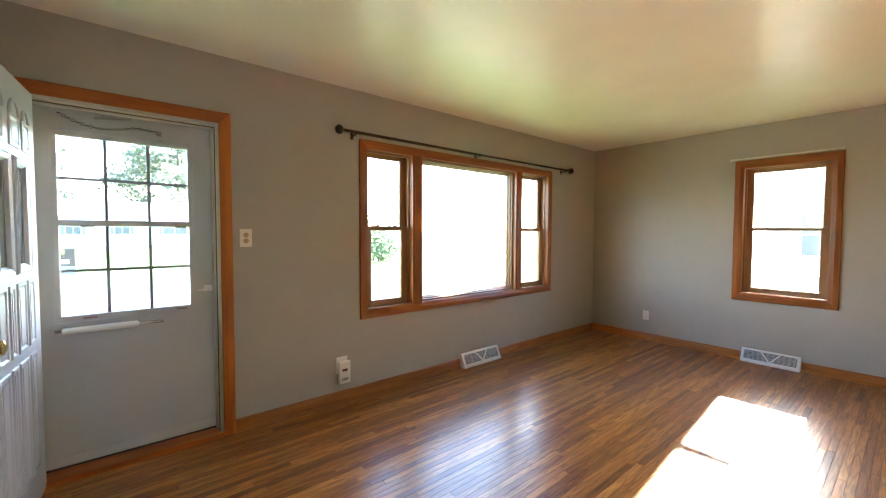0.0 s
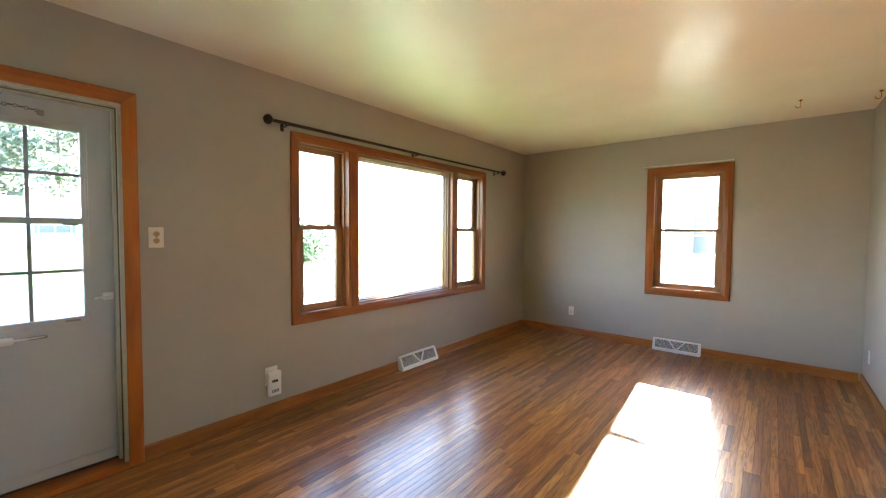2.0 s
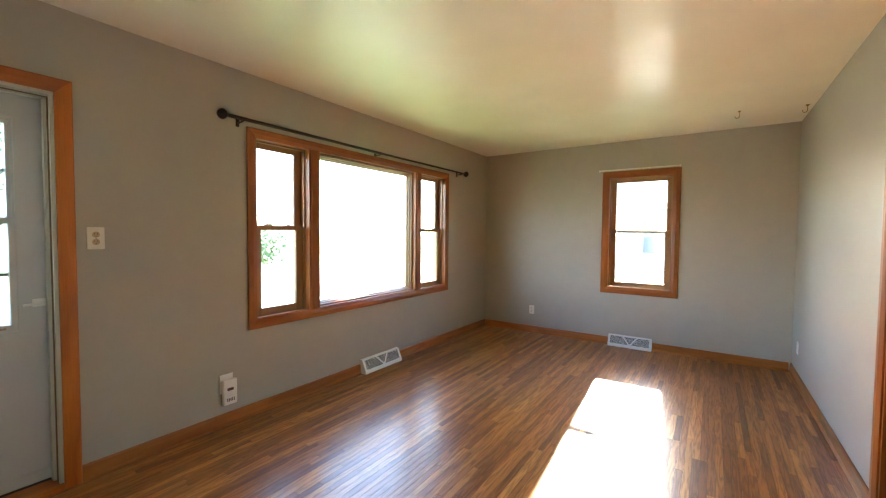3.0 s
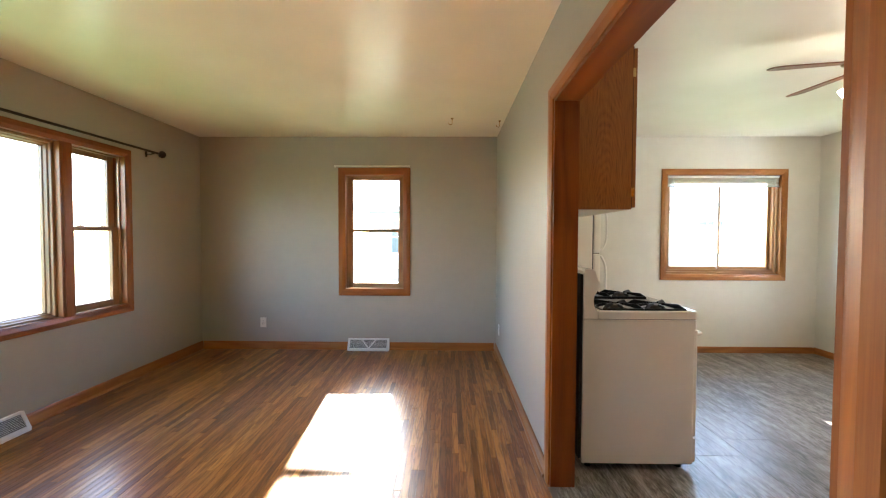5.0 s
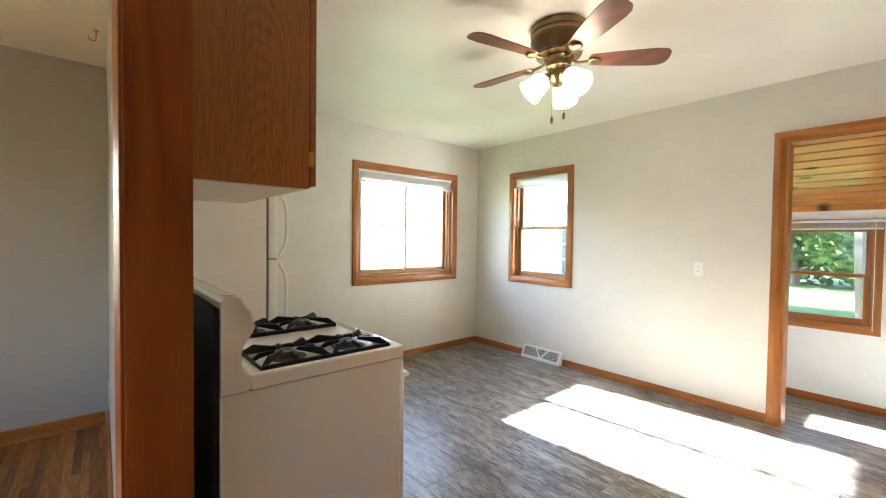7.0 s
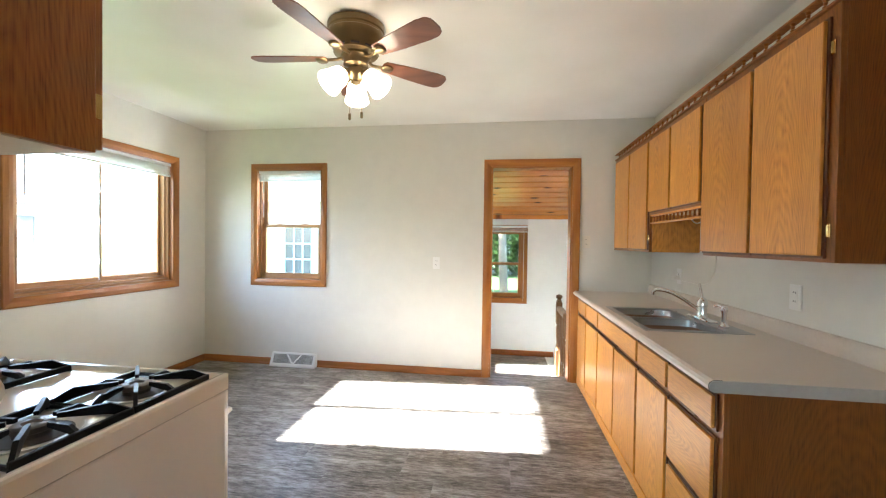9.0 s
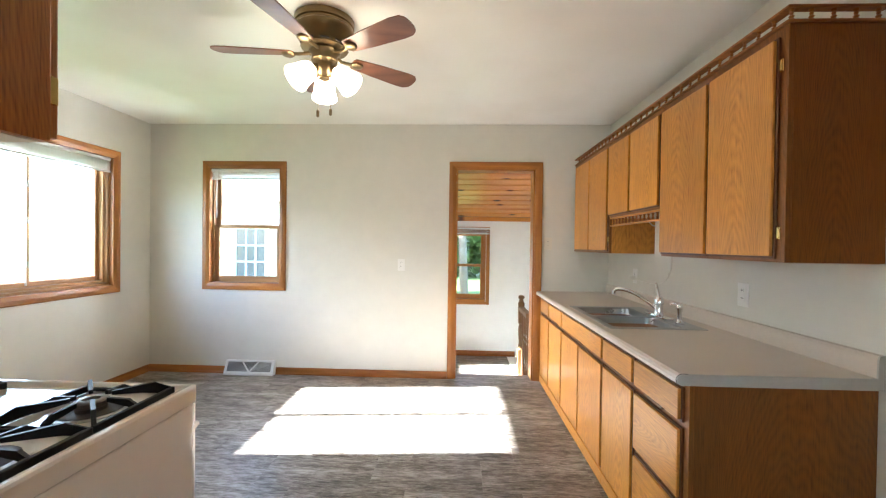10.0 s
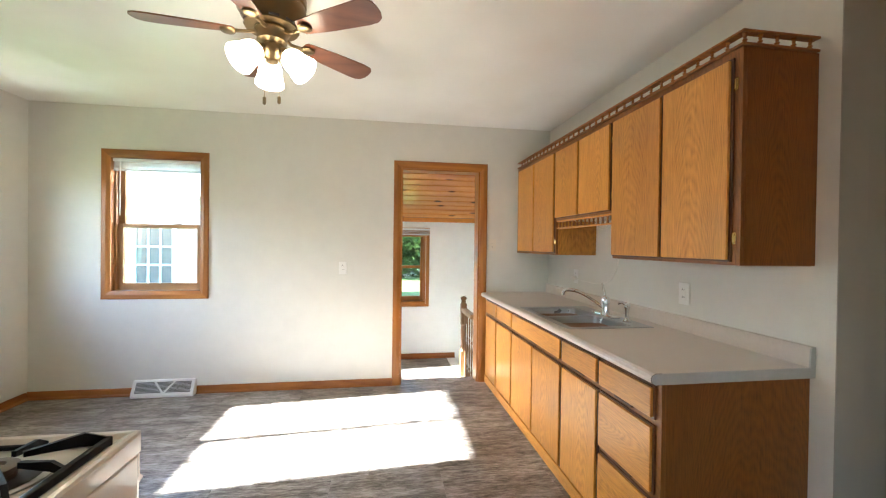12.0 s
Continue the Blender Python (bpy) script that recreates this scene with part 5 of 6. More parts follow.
def blade_fin(bm, p, q, w, p_low, p_high, m_high, q_low, q_high):
    """A flat iron finger from p (outer) to q (inner), standing on edge, with a peak at a third of its way."""
    p, q = Vector(p), Vector(q)
    n = Vector((-(q - p).y, (q - p).x, 0)).normalized() * w
    m = p.lerp(q, 0.3)
    cols = [(p, p_low, p_high), (m, 0.5 * (p_low + q_low), m_high), (q, q_low, q_high)]
    rows = [[bm.verts.new((c.x + d.x, c.y + d.y, z)) for d, z in ((-n, a), (n, a), (n, b), (-n, b))] for c, a, b in cols]
    for a, b in zip(rows, rows[1:]):
        for k in range(4):
            bm.faces.new((a[k], a[(k + 1) % 4], b[(k + 1) % 4], b[k]))
    bm.faces.new(rows[0][::-1])
    bm.faces.new(rows[-1])


def burner(px, py):
    z = Z_PAN
    b = part("burner", lathe([(0.030, z + 0.002), (0.031, z + 0.012), (0.034, z + 0.014), (0.034, z + 0.024), (0.030, z + 0.027), (0.017, z + 0.027), (0.014, z + 0.022), (0.004, z + 0.022)], 28, (px, py, 0)), M_BURNER, t, smooth=True)
    part("drip_ring", lathe([(0.080, z + 0.0005), (0.082, z + 0.004), (0.075, z + 0.0055), (0.066, z + 0.002)], 28, (px, py, 0)), M_STOVETOP, b, smooth=True)
    part("burner_well", lathe([(0.0655, z + 0.0026), (0.060, z + 0.0034), (0.032, z + 0.0032)], 28, (px, py, 0)), M_SLOT, b)
    bm = bmesh.new()
    s, zb, zt = 0.112, z + 0.006, z + 0.040
    ring = [(px - s, py - s), (px + s, py - s), (px + s, py + s), (px - s, py + s), (px - s, py - s)]
    for (ax, ay), (cx, cy) in zip(ring, ring[1:]):
        tube([(ax, ay, zb), (cx, cy, zb)], 0.0055, 8, bm)
    for sx in (-1, 1):
        for sy in (-1, 1):
            blade_fin(bm, (px + sx * s, py + sy * s, 0), (px + sx * 0.026, py + sy * 0.026, 0), 0.0042, zb - 0.003, zb + 0.012, zt, zt - 0.012, zt - 0.003)
        blade_fin(bm, (px + sx * s, py, 0), (px + sx * 0.040, py, 0), 0.0038, zb - 0.003, zb + 0.010, zt - 0.010, zt - 0.018, zt - 0.008)
        blade_fin(bm, (px, py + sx * s, 0), (px, py + sx * 0.040, 0), 0.0038, zb - 0.003, zb + 0.010, zt - 0.010, zt - 0.018, zt - 0.008)
        box(bm, px + sx * s - 0.006, py - s - 0.004, zb - 0.004, px + sx * s + 0.006, py + s + 0.004, zb + 0.013, bevel=0.004)
    for k in range(4):
        tube([(px + (s if k % 2 else -s), py + (s if k > 1 else -s), z + 0.0003), (px + (s if k % 2 else -s), py + (s if k > 1 else -s), zb)], 0.006, 8, bm)
    part("grate", bm, M_BLACK, t, "black cast iron grate")


for px in (0.150, WD - 0.150):
    for py in (-0.236, -0.470):
        burner(px, py)

# wall cabinet over the cooker
t = thing("upper_cabinet", pose(2.868, Y_DIVK - 0.0005, 0), "dark oak wall cabinet above the cooker", "cabinet", "oak upper cabinets")
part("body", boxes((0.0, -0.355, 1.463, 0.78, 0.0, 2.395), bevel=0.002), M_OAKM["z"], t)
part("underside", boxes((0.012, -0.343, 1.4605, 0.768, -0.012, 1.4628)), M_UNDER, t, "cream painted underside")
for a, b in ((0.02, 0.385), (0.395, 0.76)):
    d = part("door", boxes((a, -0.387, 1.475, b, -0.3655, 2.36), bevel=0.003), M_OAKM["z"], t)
    part("routed_edge", boxes((a - 0.006, -0.365, 1.47, b + 0.004, -0.3555, 2.366), bevel=0.002), M_OAKEDGE["z"], d)
for hz in (1.56, 2.22):
    part("hinge", boxes((0.004, -0.372, hz - 0.025, 0.012, -0.3555, hz + 0.025), bevel=0.001), M_BRASS, t)
part("cornice", extrude_outline([(-0.405, 2.435), (-0.40, 2.415), (-0.375, 2.396), (-0.34, 2.396), (-0.34, 2.435)], "x", -0.012, 0.79), M_OAKM["x"], t)
# refrigerator
t = thing("refrigerator", pose(4.30, -0.75, 0), "cream refrigerator with a top freezer", "refrigerator")
part("body", boxes((0.0, -0.58, 0.02, 0.74, 0.0, 1.66), bevel=0.008), M_FRIDGE, t)
for nm, z0, z1 in (("freezer_door", 1.165, 1.662), ("main_door", 0.05, 1.150)):
    d = part(nm, boxes((-0.002, -0.655, z0, 0.742, -0.592, z1), bevel=0.012), M_FRIDGE, t, smooth=True)
    zs = (1.18, 1.60) if nm == "freezer_door" else (0.62, 1.135)
    zm = (zs[0] + zs[1]) / 2
    pts = [(0.035, -0.655 - 0.052 * (1 - ((z - zm) / (zs[1] - zs[0]) * 2) ** 4) - 0.012, z) for z in [zs[0] + (zs[1] - zs[0]) * k / 14 for k in range(15)]]
    part("handle", tube(pts, 0.011, 10), M_WHITE, d, "white bowed handle", True)
part("gasket", boxes((0.01, -0.591, 0.05, 0.73, -0.5805, 1.655)), M_VENTDARK, t, "grey door gasket")
part("hinge_cover", boxes((0.02, -0.65, 1.1525, 0.10, -0.60, 1.1625), bevel=0.002), M_ALU, t)

# ceiling fan
t = thing("ceiling_fan", pose(2.833, -2.385, CEIL), "antique brass ceiling fan with five cherry blades and lit lamps", "ceiling fan")
part("housing", lathe([(0.138, -0.001), (0.150, -0.004), (0.150, -0.034), (0.145, -0.040), (0.145, -0.052), (0.149, -0.056), (0.149, -0.078), (0.140, -0.090), (0.134, -0.106), (0.120, -0.124), (0.117, -0.150), (0.060, -0.158)], 40), M_FANBRASS, t, smooth=True)
for k in range(10):
    a = 2 * math.pi * k / 10
    bm = boxes((-0.022, -0.004, -0.143, 0.022, 0.004, -0.133), bevel=0.003)
    bmesh.ops.transform(bm, matrix=Matrix.Rotation(a + math.pi / 2, 4, "Z") @ Matrix.Translation((0, -0.1165, 0)), verts=bm.verts)
    part("vent_slot", bm, M_SLOT, t)
part("hub", lathe([(0.075, -0.158), (0.078, -0.166), (0.070, -0.176), (0.064, -0.19), (0.066, -0.21), (0.05, -0.222), (0.034, -0.228)], 32), M_FANBRASS, t, smooth=True)
part("switch_housing", lathe([(0.044, -0.228), (0.050, -0.236), (0.050, -0.262), (0.042, -0.276), (0.026, -0.292), (0.028, -0.302), (0.012, -0.312)], 28), M_FANBRASS, t, smooth=True)
for k in range(5):
    turn = Matrix.Rotation(radians(6 + 72 * k), 4, "Z")
    bm = bmesh.new()
    tube([(0.06, 0, -0.168), (0.10, 0.012, -0.180), (0.14, 0.006, -0.180), (0.17, 0, -0.178)], 0.0085, 8, bm)
    bmesh.ops.transform(bm, matrix=turn, verts=bm.verts)
    arm = part("blade_arm", bm, M_FANBRASS, t, smooth=True)
    bm = lathe([(0.006, -0.190), (0.020, -0.189), (0.030, -0.186), (0.034, -0.181), (0.034, -0.178)], 20, (0.185, 0, 0))
    bmesh.ops.transform(bm, matrix=turn, verts=bm.verts)
    part("medallion", bm, M_FANBRASS, arm, smooth=True)
    out = [(0.165, -0.040), (0.30, -0.056), (0.48, -0.068), (0.535, -0.062), (0.556, -0.042), (0.562, -0.01), (0.562, 0.02), (0.552, 0.046), (0.527, 0.062), (0.48, 0.066), (0.30, 0.056), (0.165, 0.040), (0.155, 0.02), (0.155, -0.02)]
    bm = extrude_outline(out, "z", -0.003, 0.003)
    bmesh.ops.transform(bm, matrix=turn @ Matrix.Translation((0, 0, -0.172)) @ Matrix.Rotation(radians(-12), 4, "X"), verts=bm.verts)
    bl = part("blade", bm, M_BLADE["x"], t, "cherry stained blade")
for k in range(3):
    turn = Matrix.Rotation(radians(48 + 120 * k), 4, "Z")
    place = turn @ Matrix.Translation((0.052, 0, -0.252)) @ Matrix.Rotation(radians(-48), 4, "Y")
    bm = lathe([(0.022, -0.028), (0.024, -0.02), (0.02, 0.0), (0.014, 0.012)], 18)
    bmesh.ops.transform(bm, matrix=place, verts=bm.verts)
    hold = part("lamp_holder", bm, M_FANBRASS, t, smooth=True)
    bm = lathe([(0.026, -0.022), (0.044, -0.038), (0.053, -0.065), (0.056, -0.095), (0.066, -0.132), (0.068, -0.140), (0.062, -0.139), (0.046, -0.10), (0.02, -0.06)], 28)
    bmesh.ops.transform(bm, matrix=place, verts=bm.verts)
    part("shade", bm, M_OPAL, hold, "glowing opal glass bell shade", True)
for k, (dx, dy, ln) in enumerate(((-0.03, -0.012, 0.165), (0.028, 0.012, 0.18))):
    c = part("pull_chain", tube([(dx, dy, -0.285), (dx, dy, -0.285 - ln)], 0.0016, 6), M_FANBRASS, t)
    part("pull", lathe([(0.003, -0.285 - ln), (0.0075, -0.29 - ln), (0.0075, -0.318 - ln), (0.003, -0.322 - ln)], 12, (dx, dy, 0)), M_FANBRASS, c, smooth=True)


def blind(m, wdt, label, drop=0.05, wand=0.5, cord=0.0):
    t = thing("window_blind", m, label, "blind", "raised blinds")
    part("head_rail", boxes((-wdt / 2, -0.012, -0.026, wdt / 2, 0.018, 0.0), bevel=0.002), M_BLIND, t)
    n = int(drop / 0.0075)
    me = mesh_of("slat", boxes((-wdt / 2 + 0.006, -0.010, 0.0, wdt / 2 - 0.006, 0.015, 0.0022)), M_BLIND)
    for k in range(n):
        ob = new("slat", me)
        ob.parent, ob.location = t, (0, 0.0006 * (k % 3), -0.0275 - 0.0075 * (k + 1))
    part("bottom_rail", boxes((-wdt / 2 + 0.004, -0.012, -0.042 - 0.0075 * n, wdt / 2 - 0.004, 0.016, -0.030 - 0.0075 * n), bevel=0.002), M_BLIND, t)
    if wand:
        part("wand", tube([(-wdt / 2 + 0.06, -0.018, -0.02), (-wdt / 2 + 0.062, -0.022, -0.02 - wand)], 0.0045, 8), M_BLIND, t, smooth=True)
    if cord:
        part("cord", tube([(wdt / 2 - 0.05, -0.018, -0.02), (wdt / 2 - 0.05, -0.022, -0.02 - cord)], 0.0022, 6), M_CORD, t)
    return t


blind(pose(4.2185, Y_BACK - 0.022, 2.004, rz=180), 0.684, "white slatted blind drawn up in the kitchen window", 0.06, 0.46)
blind(pose(X_EAST + 0.022, -3.101, 2.005, rz=-90), 1.25, "wide white slatted blind drawn up over the slider", 0.085, 0.42)
blind(pose(2.16, Y_PORCH + 0.022, 1.52, rz=180), 0.90, "white slatted blind drawn up at the porch window", 0.05, 0.0, 0.95)

# porch newel and railing
t = thing("stair_railing", pose(1.412, 0, Z_PORCH), "brown oak newel and turned balusters guarding the stairwell", "railing")
part("newel", lathe([(0.044, 0.001), (0.044, 0.30)], 4, (0, -4.80, 0), "z", math.pi / 4), M_NEWEL, t)
part("newel_shaft", lathe([(0.034, 0.30), (0.026, 0.32), (0.032, 0.34), (0.022, 0.37), (0.028, 0.46), (0.030, 0.54), (0.022, 0.58), (0.033, 0.60)], 20, (0, -4.80, 0)), M_NEWEL, t, smooth=True)
part("newel_head", lathe([(0.044, 0.60), (0.044, 0.82), (0.034, 0.835)], 4, (0, -4.80, 0), "z", math.pi / 4), M_NEWEL, t)
part("finial", lathe([(0.022, 0.835), (0.03, 0.845), (0.018, 0.855), (0.032, 0.875), (0.036, 0.888), (0.028, 0.902), (0.008, 0.91)], 20, (0, -4.80, 0)), M_NEWEL, t, smooth=True)
part("handrail", boxes((-0.03, -4.77, 0.735, 0.03, Y_BACK - T_EXT - 0.001, 0.785), bevel=0.012), M_NEWEL, t)
BAL = [(0.012, 0.001), (0.012, 0.15), (0.007, 0.165), (0.012, 0.19), (0.006, 0.21), (0.010, 0.32), (0.012, 0.40), (0.007, 0.46), (0.011, 0.49), (0.006, 0.51), (0.009, 0.54), (0.009, 0.735)]
bal = mesh_of("baluster", lathe(BAL, 12), M_NEWEL, True)
for k in range(4):
    ob = new("baluster", bal)
    ob.parent, ob.location = t, (0, -4.69 + 0.105 * k, 0)

# ---- outdoors ----
M_SIDING = plain("white clapboard", (0.72, 0.72, 0.70), 0.5, vary=0.05, scale=3)
M_SHINGLE = plain("grey shingles", (0.30, 0.29, 0.28), 0.85, vary=0.3, scale=6, fine=60)
M_DARKGLASS = plain("dim far glass", (0.05, 0.06, 0.07), 0.08, relief=0)
# lighter copy of the far glass, with the veiling haze put into its colour
M_PALEGLASS = plain("haze-paled far glass", (0.10, 0.11, 0.12), 0.1, relief=0)
M_SHUTTER = plain("slate shutter", (0.11, 0.14, 0.19), 0.5)
M_ASPHALT = plain("asphalt", (0.055, 0.055, 0.057), 0.85, vary=0.25, scale=2, relief=0.4)
M_CONC = plain("concrete", (0.42, 0.40, 0.37), 0.8, vary=0.12, scale=3, relief=0.3)
M_BARK = plain("bark", (0.13, 0.10, 0.075), 0.9, vary=0.4, scale=18, relief=1.0, fine=50)
# far leaves lightened: outdoor glare and haze are put into their colour
M_LEAFHAZE = plain("haze-paled leaves", (0.10, 0.125, 0.075), 0.6, vary=0.4, scale=3, relief=0)
M_LEAF = plain("leaves", (0.075, 0.125, 0.032), 0.6, vary=0.5, scale=3, relief=0)

structure("road", boxes((-120, 11.0, Z_OUT - 0.2, 120, 17.5, Z_OUT + 0.012)), M_ASPHALT, "sunlit asphalt street before the house", "road")
structure("pavement", boxes((-120, 8.2, Z_OUT - 0.2, 120, 9.5, Z_OUT + 0.03)), M_CONC, "pale concrete pavement beside the street", "pavement")



def clapboards(bm, x0, y0, x1, y1, z0, z1, out=0.02, step=0.13):
    """Lapped boards on the outside of a rectangle of walls."""
    z = z0
    while z < z1 - 0.01:
        zt = min(z1, z + step)
        for (ax, ay, bx, by, nx, ny) in ((x0, y0, x1, y0, 0, -1), (x1, y0, x1, y1, 1, 0), (x1, y1, x0, y1, 0, 1), (x0, y1, x0, y0, -1, 0)):
            vs = [bm.verts.new(p) for p in ((ax + nx * out, ay + ny * out, z), (bx + nx * out, by + ny * out, z), (bx, by, zt), (ax, ay, zt))]
            bm.faces.new(vs)
            us = [bm.verts.new(p) for p in ((ax, ay, z), (bx, by, z), (bx + nx * out, by + ny * out, z), (ax + nx * out, ay + ny * out, z))]
            bm.faces.new(us)
        z = zt
    return bm


def far_window(house, m, w, h, cols, rows, shutters=True, trim=None, glass=None):
    trim = trim or M_WHITE
    f = part("window", bmesh_move(boxes((-w / 2 - 0.08, -0.05, -0.08, w / 2 + 0.08, 0.0, 0.0), (-w / 2 - 0.08, -0.05, h, w / 2 + 0.08, 0.0, h + 0.08), (-w / 2 - 0.08, -0.05, 0, -w / 2, 0.0, h), (w / 2, -0.05, 0, w / 2 + 0.08, 0.0, h)), m), trim, house)
    part("pane", bmesh_move(boxes((-w / 2, -0.012, 0, w / 2, -0.004, h)), m), glass or M_DARKGLASS, f)
    bm = bmesh.new()
    for k in range(1, cols):
        x = -w / 2 + w * k / cols
        box(bm, x - 0.018, -0.032, 0, x + 0.018, -0.0125, h)
    for k in range(1, rows):
        z = h * k / rows
        box(bm, -w / 2, -0.030, z - 0.018, w / 2, -0.013, z + 0.018)
    part("muntin", bmesh_move(bm, m), trim, f)
    if shutters:
        for s in (-1, 1):
            xm = s * (w / 2 + 0.24)
            part("shutter", bmesh_move(boxes((xm - 0.14, -0.04, -0.02, xm + 0.14, -0.002, h + 0.02), bevel=0.01), m), M_SHUTTER, house)


def bmesh_move(bm, m):
    bmesh.ops.transform(bm, matrix=m, verts=bm.verts)
    return bm


def house(name, x0, y0, x1, y1, eave, ridge, label, along="x", over=0.5, siding=None):
    t = thing(name, pose(0, 0, 0), label, "house")
    part("wall", clapboards(bmesh.new(), x0, y0, x1, y1, Z_OUT + 0.3, eave), siding or M_SIDING, t)
    part("foundation", boxes((x0 + 0.02, y0 + 0.02, Z_OUT - 0.1, x1 - 0.02, y1 - 0.02, Z_OUT + 0.3)), M_CONC, t)
    if along == "x":
        ym = (y0 + y1) / 2
        bm = extrude_outline([(y0 - over, eave - 0.05), (ym, ridge), (y1 + over, eave - 0.05), (y1 + over, eave + 0.12), (ym, ridge + 0.18), (y0 - over, eave + 0.12)], "x", x0 - over, x1 + over)
        gab = extrude_outline([(y0, eave), (y1, eave), (ym, ridge - 0.02)], "x", x0 + 0.01, x1 - 0.01)
    else:
        xm = (x0 + x1) / 2
        bm = extrude_outline([(x0 - over, eave - 0.05), (xm, ridge), (x1 + over, eave - 0.05), (x1 + over, eave + 0.12), (xm, ridge + 0.18), (x0 - over, eave + 0.12)], "y", y0 - over, y1 + over)
        gab = extrude_outline([(x0, eave), (x1, eave), (xm, ridge - 0.02)], "y", y0 + 0.01, y1 - 0.01)
    part("roof", bm, M_SHINGLE, t)
    part("gable", gab, siding or M_SIDING, t)
    part("soffit", boxes((x0 - over, y0 - over, eave - 0.075, x1 + over, y1 + over, eave - 0.052)), M_SIDING, t)
    return t


h = house("ranch_house", -22, 56, 27, 65, 2.43, 4.7, "long white ranch house with shuttered windows across the street")
for wx, ww in ((-2.75, 1.15), (1.2, 1.25), (6.0, 2.3), (13.0, 2.4), (-9.0, 1.15), (-15.5, 2.4), (19.5, 1.2)):
    far_window(h, pose(wx, 56 - 0.02, 1.02), ww, 0.78, 2, 1, glass=M_PALEGLASS)
part("front_door", boxes((3.55, 55.90, Z_OUT + 0.32, 4.5, 55.95, 1.75), bevel=0.01), M_WHITE, h)
part("chimney", boxes((4.2, 60.3, 4.2, 5.1, 60.9, 5.5)), M_CONC, h)
h = house("garage", 4.4, -15.2, 9.3, -9.2, 2.25, 3.9, "white clapboard garage behind the kitchen window", "y")
far_window(h, pose(6.80, -9.2 + 0.02, 0.48, rz=180), 0.66, 1.10, 3, 3, False, plain("pale blue trim", (0.50, 0.62, 0.68), 0.5), plain("grey garage glass", (0.085, 0.095, 0.105), 0.1, relief=0))
h = house("neighbour_house", 15.5, -12.0, 23.5, 3.0, 2.3, 4.3, "pale grey neighbouring house seen through the side windows", "y", siding=plain("pale grey siding", (0.50, 0.52, 0.53), 0.5, vary=0.05, scale=3))
for wy in (-9.5, -5.6, -1.5, 1.6):
    far_window(h, pose(15.5 - 0.02, wy, 0.7, rz=-90), 1.1, 1.2, 2, 2, False, glass=M_PALEGLASS)

# chain-link fence between the yards
t = thing("chain_fence", pose(0, 0, Z_OUT), "low galvanised chain-link fence across the side yard", "fence")
for k in range(8):
    part("post", tube([(9.5, -9.0 + 1.8 * k, 0), (9.5, -9.0 + 1.8 * k, 1.15)], 0.025, 8), M_ALU, t)
part("rail", tube([(9.5, -9.0, 1.13), (9.5, 3.6, 1.13)], 0.018, 8), M_ALU, t)
bm = bmesh.new()
y = -9.0
while y < 2.5:
    tube([(9.5, y, 0.03), (9.5, y + 1.08, 1.11)], 0.003, 3, bm)
    tube([(9.505, y + 1.08, 0.03), (9.505, y, 1.11)], 0.003, 3, bm)
    y += 0.09
part("mesh", bm, M_ALU, t)

# yard sign
t = thing("yard_sign", pose(-0.80, 9.8, Z_OUT), "small black and lime green yard sign on a post", "sign")
part("post", boxes((-0.56, -0.03, 0, -0.50, 0.03, 1.75), bevel=0.004), M_WHITE, t)
part("board", boxes((-0.495, -0.012, 1.08, 0.38, 0.012, 1.57), bevel=0.004), M_SLOT, t)
part("band", boxes((-0.495, -0.016, 1.47, 0.24, -0.0125, 1.57)), plain("lime paint", (0.30, 0.50, 0.08), 0.5), t, "lime green band")
part("panel", boxes((-0.495, -0.016, 1.08, 0.38, -0.0125, 1.25)), plain("slate blue paint", (0.16, 0.21, 0.27), 0.5), t, "slate blue lower panel")
part("bar", boxes((-0.30, -0.016, 1.30, 0.30, -0.0125, 1.37)), M_PLATEW, t, "pale bar of lettering")


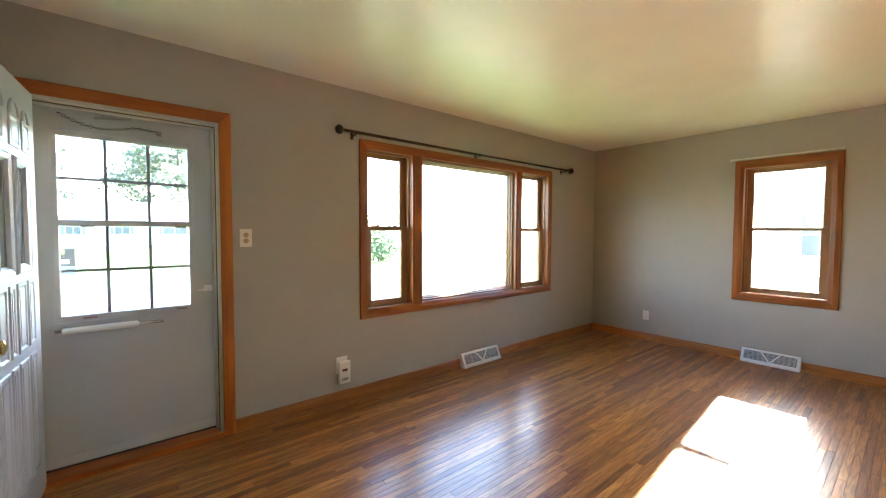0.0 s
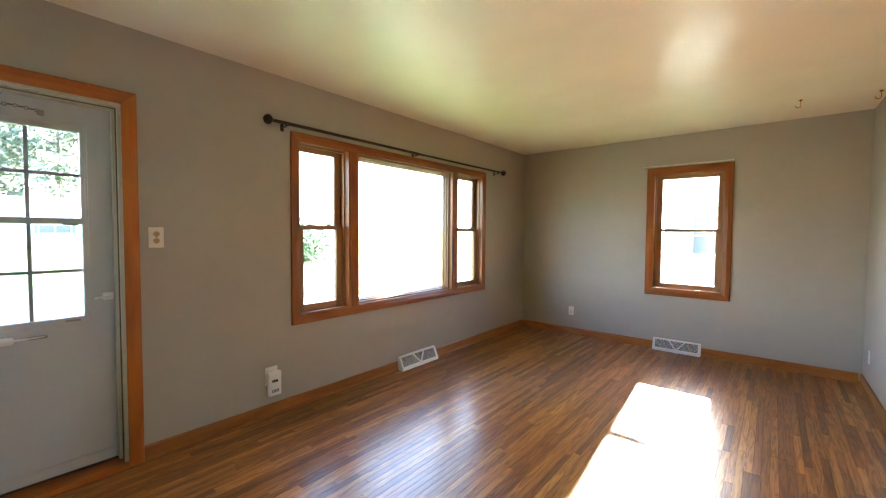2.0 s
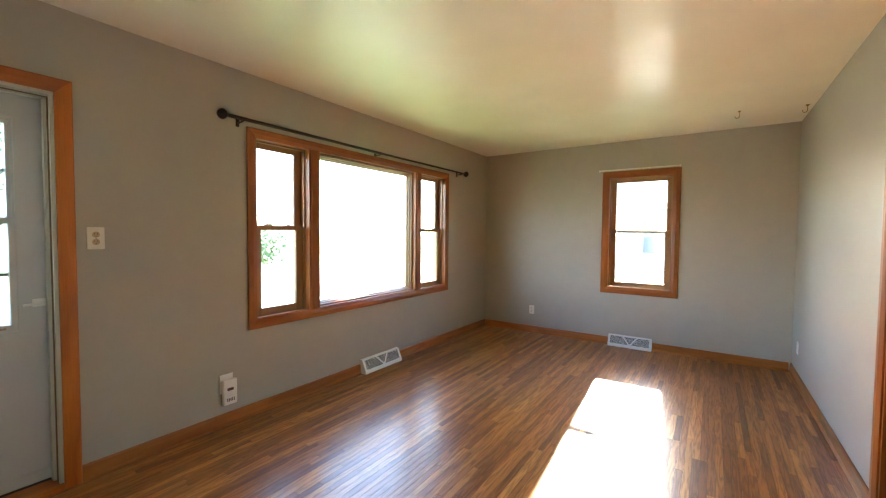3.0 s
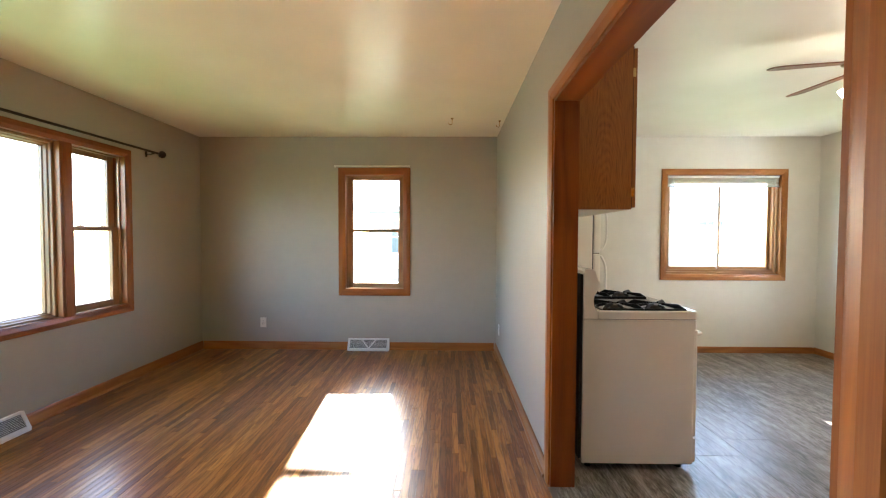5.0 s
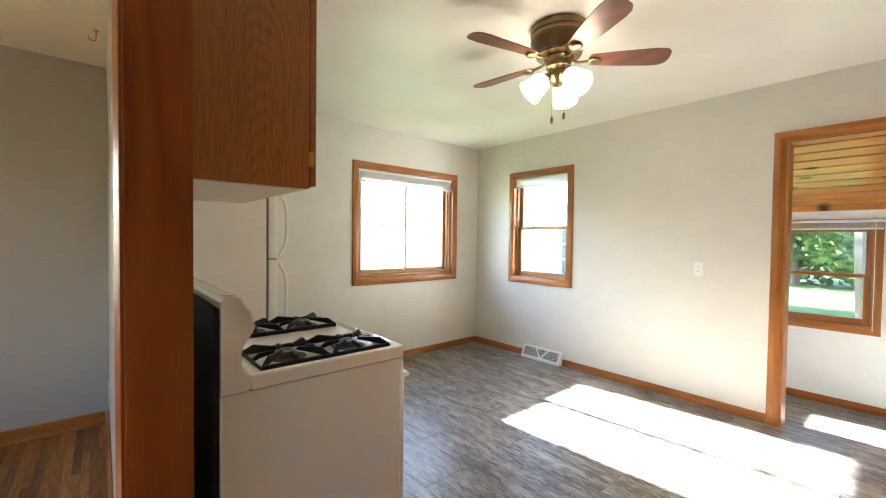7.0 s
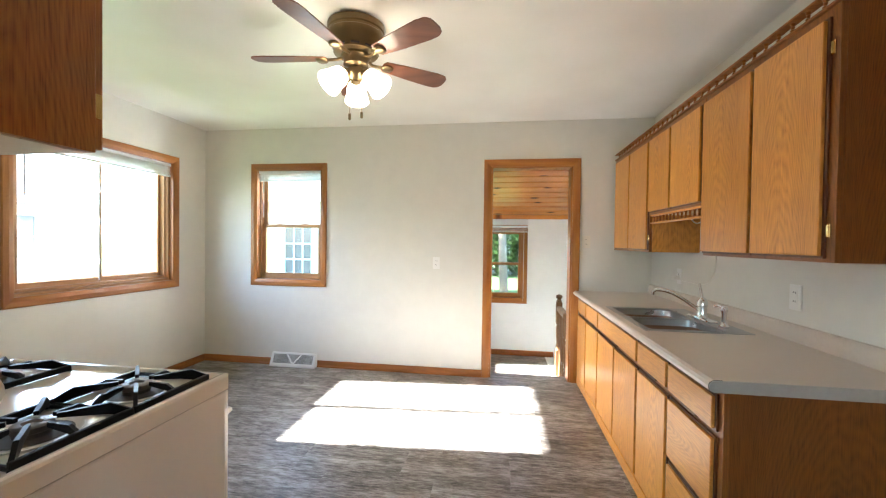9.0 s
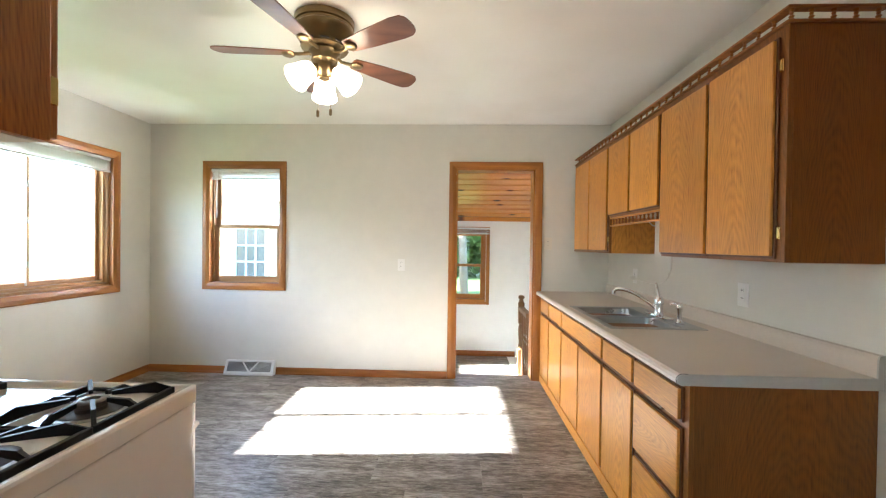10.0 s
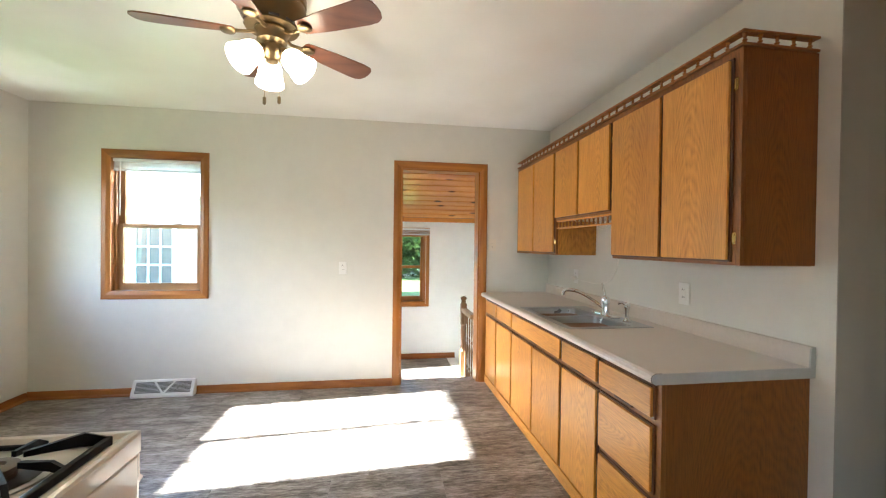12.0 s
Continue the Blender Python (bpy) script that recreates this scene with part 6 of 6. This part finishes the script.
def tree(at, height, spread, seed, label, trunk_r=0.25, clear=0.35, leaves=1500, group="yard trees", leaf=1.0, puff=1.0, mat=None):
    rnd = random.Random(seed)
    t = thing("tree", pose(*at), label, "tree", group)
    lean = Vector((rnd.uniform(-0.4, 0.4), rnd.uniform(-0.4, 0.4), 0))
    trunk = [Vector((0, 0, -0.05)) + lean * f * f + Vector((0.08 * math.sin(5 * f), 0.08 * math.cos(4 * f), height * 0.8 * f)) for f in [k / 9 for k in range(10)]]
    bm = tube(trunk, trunk_r, 10, taper=0.25)
    tips = []
    for k in range(16):
        f = clear + (0.95 - clear) * k / 15
        p = trunk[0].lerp(trunk[-1], f)
        a = k * 2.4 + rnd.uniform(-0.4, 0.4)
        reach = spread * (0.55 + 0.5 * rnd.random()) * (1 - 0.55 * max(0, f - 0.5))
        q = p + Vector((math.cos(a) * reach, math.sin(a) * reach, reach * rnd.uniform(0.2, 0.65)))
        mid = p.lerp(q, 0.5) + Vector((0, 0, -0.08 * reach))
        tube([p, mid, q], trunk_r * 0.32 * (1 - 0.5 * f), 6, bm, 0.3)
        tips += [q, mid.lerp(q, 0.5), q + Vector((rnd.uniform(-1, 1), rnd.uniform(-1, 1), rnd.uniform(-0.3, 0.9)))]
    part("trunk", bm, M_BARK, t, smooth=True)
    verts, faces = [], []
    for k in range(leaves):
        c = rnd.choice(tips)
        p = c + puff * Vector((rnd.gauss(0, 0.55), rnd.gauss(0, 0.55), rnd.gauss(0, 0.42)))
        u = Vector((rnd.uniform(-1, 1), rnd.uniform(-1, 1), rnd.uniform(-0.6, 0.6))).normalized() * rnd.uniform(0.07, 0.15) * leaf
        v = u.orthogonal().normalized() * rnd.uniform(0.06, 0.11) * leaf
        i = len(verts)
        verts += [p - u, p + v, p + u, p - v + Vector((0, 0, -0.03))]
        faces += [(i, i + 1, i + 2), (i, i + 2, i + 3)]
    me = bpy.data.meshes.new("crown")
    me.from_pydata([tuple(v) for v in verts], [], faces)
    me.materials.append(mat or M_LEAF)
    ob = new("crown", me)
    ob.parent = t
    return t


tree((8.5, 72.0, Z_OUT), 20.0, 7.5, 4, "tall leafy tree behind the ranch house", 0.5, 0.2, 9000, leaf=2.6, puff=2.0, mat=M_LEAFHAZE)
tree((-12.0, 76.0, Z_OUT), 17.0, 6.0, 5, "tall leafy tree behind the ranch house", 0.5, 0.2, 7000, leaf=2.6, puff=2.0, mat=M_LEAFHAZE)
tree((1.93, -9.4, Z_OUT), 9.0, 2.6, 6, "old pale-barked tree on the back lawn", 0.11, 0.52, 3000)
for k, (tx, ty) in enumerate(((-0.5, -24), (2.2, -25.5), (4.8, -24), (8, -26), (-3.5, -25), (-7, -26))):
    tree((tx, ty, Z_OUT), 8.5, 3.4, 20 + k, "dense green tree at the end of the back lawn", 0.22, 0.03, 11000, "trees behind the lawn", 1.25)
tree((13.2, 22.0, Z_OUT), 2.2, 1.0, 40, "rounded green bush across the street", 0.08, 0.1, 2200, "bushes")

# ---- floor pieces ----
rnd = random.Random(11)
W_STRIP, GAP = 0.0381, 0.0005
def strip_mesh(length):
    bm = bmesh.new()
    l, w = length / 2 - GAP, W_STRIP / 2 - GAP
    e = 0.0007
    vs = [bm.verts.new(p) for p in ((-l, -w, -0.005), (l, -w, -0.005), (l, w, -0.005), (-l, w, -0.005), (-l, -w, -e), (l, -w, -e), (l, w, -e), (-l, w, -e),
                                     (-l + e, -w + e, 0), (l - e, -w + e, 0), (l - e, w - e, 0), (-l + e, w - e, 0))]
    for f in ((0, 1, 5, 4), (1, 2, 6, 5), (2, 3, 7, 6), (3, 0, 4, 7), (4, 5, 9, 8), (5, 6, 10, 9), (6, 7, 11, 10), (7, 4, 8, 11), (8, 9, 10, 11)):
        bm.faces.new([vs[k] for k in f])
    return bm


LENGTHS = [0.30, 0.42, 0.55, 0.68, 0.82, 0.98, 1.15, 1.4]
strip_me = {n: mesh_of("floor_strip", strip_mesh(n), M_OAKFLOOR) for n in LENGTHS}
rest_v, rest_f, made = [], [], 0
rows = int((Y_FRONT - Y_DIV) / W_STRIP) + 1
for r in range(rows):
    y = Y_FRONT - W_STRIP * (r + 0.5)
    x = X_WEST - rnd.uniform(0, 0.6)
    while x < X_EAST:
        n = rnd.choice(LENGTHS)
        x0, x1 = x, x + n
        x = x1
        if x1 <= X_WEST + 0.02:
            continue
        cut = x0 < X_WEST or x1 > X_EAST - 0.002 or y - W_STRIP / 2 < Y_DIV - 0.019
        x0, x1 = max(x0, X_WEST), min(x1, X_EAST - 0.002)
        near = 1.5 < x0 and x1 < 4.4 and 0.2 < y < 2.8
        if near and not cut and made < 300:
            ob = new("floor_strip", strip_me[n])
            ob.parent, ob.location = floor_living, ((x0 + x1) / 2, y, 0)
            made += 1
        else:
            bm = strip_mesh(x1 - x0)
            k = len(rest_v)
            bm.verts.index_update()
            yy = max(-W_STRIP / 2, Y_DIV - 0.018 - y)
            rest_v += [(v.co.x + (x0 + x1) / 2, max(v.co.y, yy) + y, v.co.z) for v in bm.verts]
            rest_f += [tuple(v.index + k for v in f.verts) for f in bm.faces]
            bm.free()
me = bpy.data.meshes.new("floor_strips")
me.from_pydata(rest_v, [], rest_f)
me.materials.append(M_OAKFLOOR)
ob = tagged(new("floor_strips", me), kind="stuff")
ob.parent = floor_living

TL, TW = 0.61, 0.305
def tile_mesh(x0, y0, x1, y1):
    e = 0.0009
    bm = bmesh.new()
    vs = [bm.verts.new(p) for p in ((x0, y0, -0.0035), (x1, y0, -0.0035), (x1, y1, -0.0035), (x0, y1, -0.0035), (x0 + e * 0.5, y0 + e * 0.5, -e), (x1 - e * 0.5, y0 + e * 0.5, -e), (x1 - e * 0.5, y1 - e * 0.5, -e), (x0 + e * 0.5, y1 - e * 0.5, -e),
                                     (x0 + 2 * e, y0 + 2 * e, 0), (x1 - 2 * e, y0 + 2 * e, 0), (x1 - 2 * e, y1 - 2 * e, 0), (x0 + 2 * e, y1 - 2 * e, 0))]
    for f in ((0, 1, 5, 4), (1, 2, 6, 5), (2, 3, 7, 6), (3, 0, 4, 7), (4, 5, 9, 8), (5, 6, 10, 9), (6, 7, 11, 10), (7, 4, 8, 11), (8, 9, 10, 11)):
        bm.faces.new([vs[k] for k in f])
    return bm
y, r = Y_DIV - 0.021, 0
while y > Y_BACK - T_EXT:
    yb = max(y - TW, Y_BACK - T_EXT)
    x = -1.58 - TL * (0.5 if r % 2 else 0.17)
    while x < X_EAST:
        x0, x1 = max(x, -1.58), min(x + TL, X_EAST)
        if x1 - x0 > 0.005:
            part("vinyl_tile", tile_mesh(x0, yb, x1, y), M_VINYL, floor_kitchen)
        x += TL
    y, r = yb, r + 1
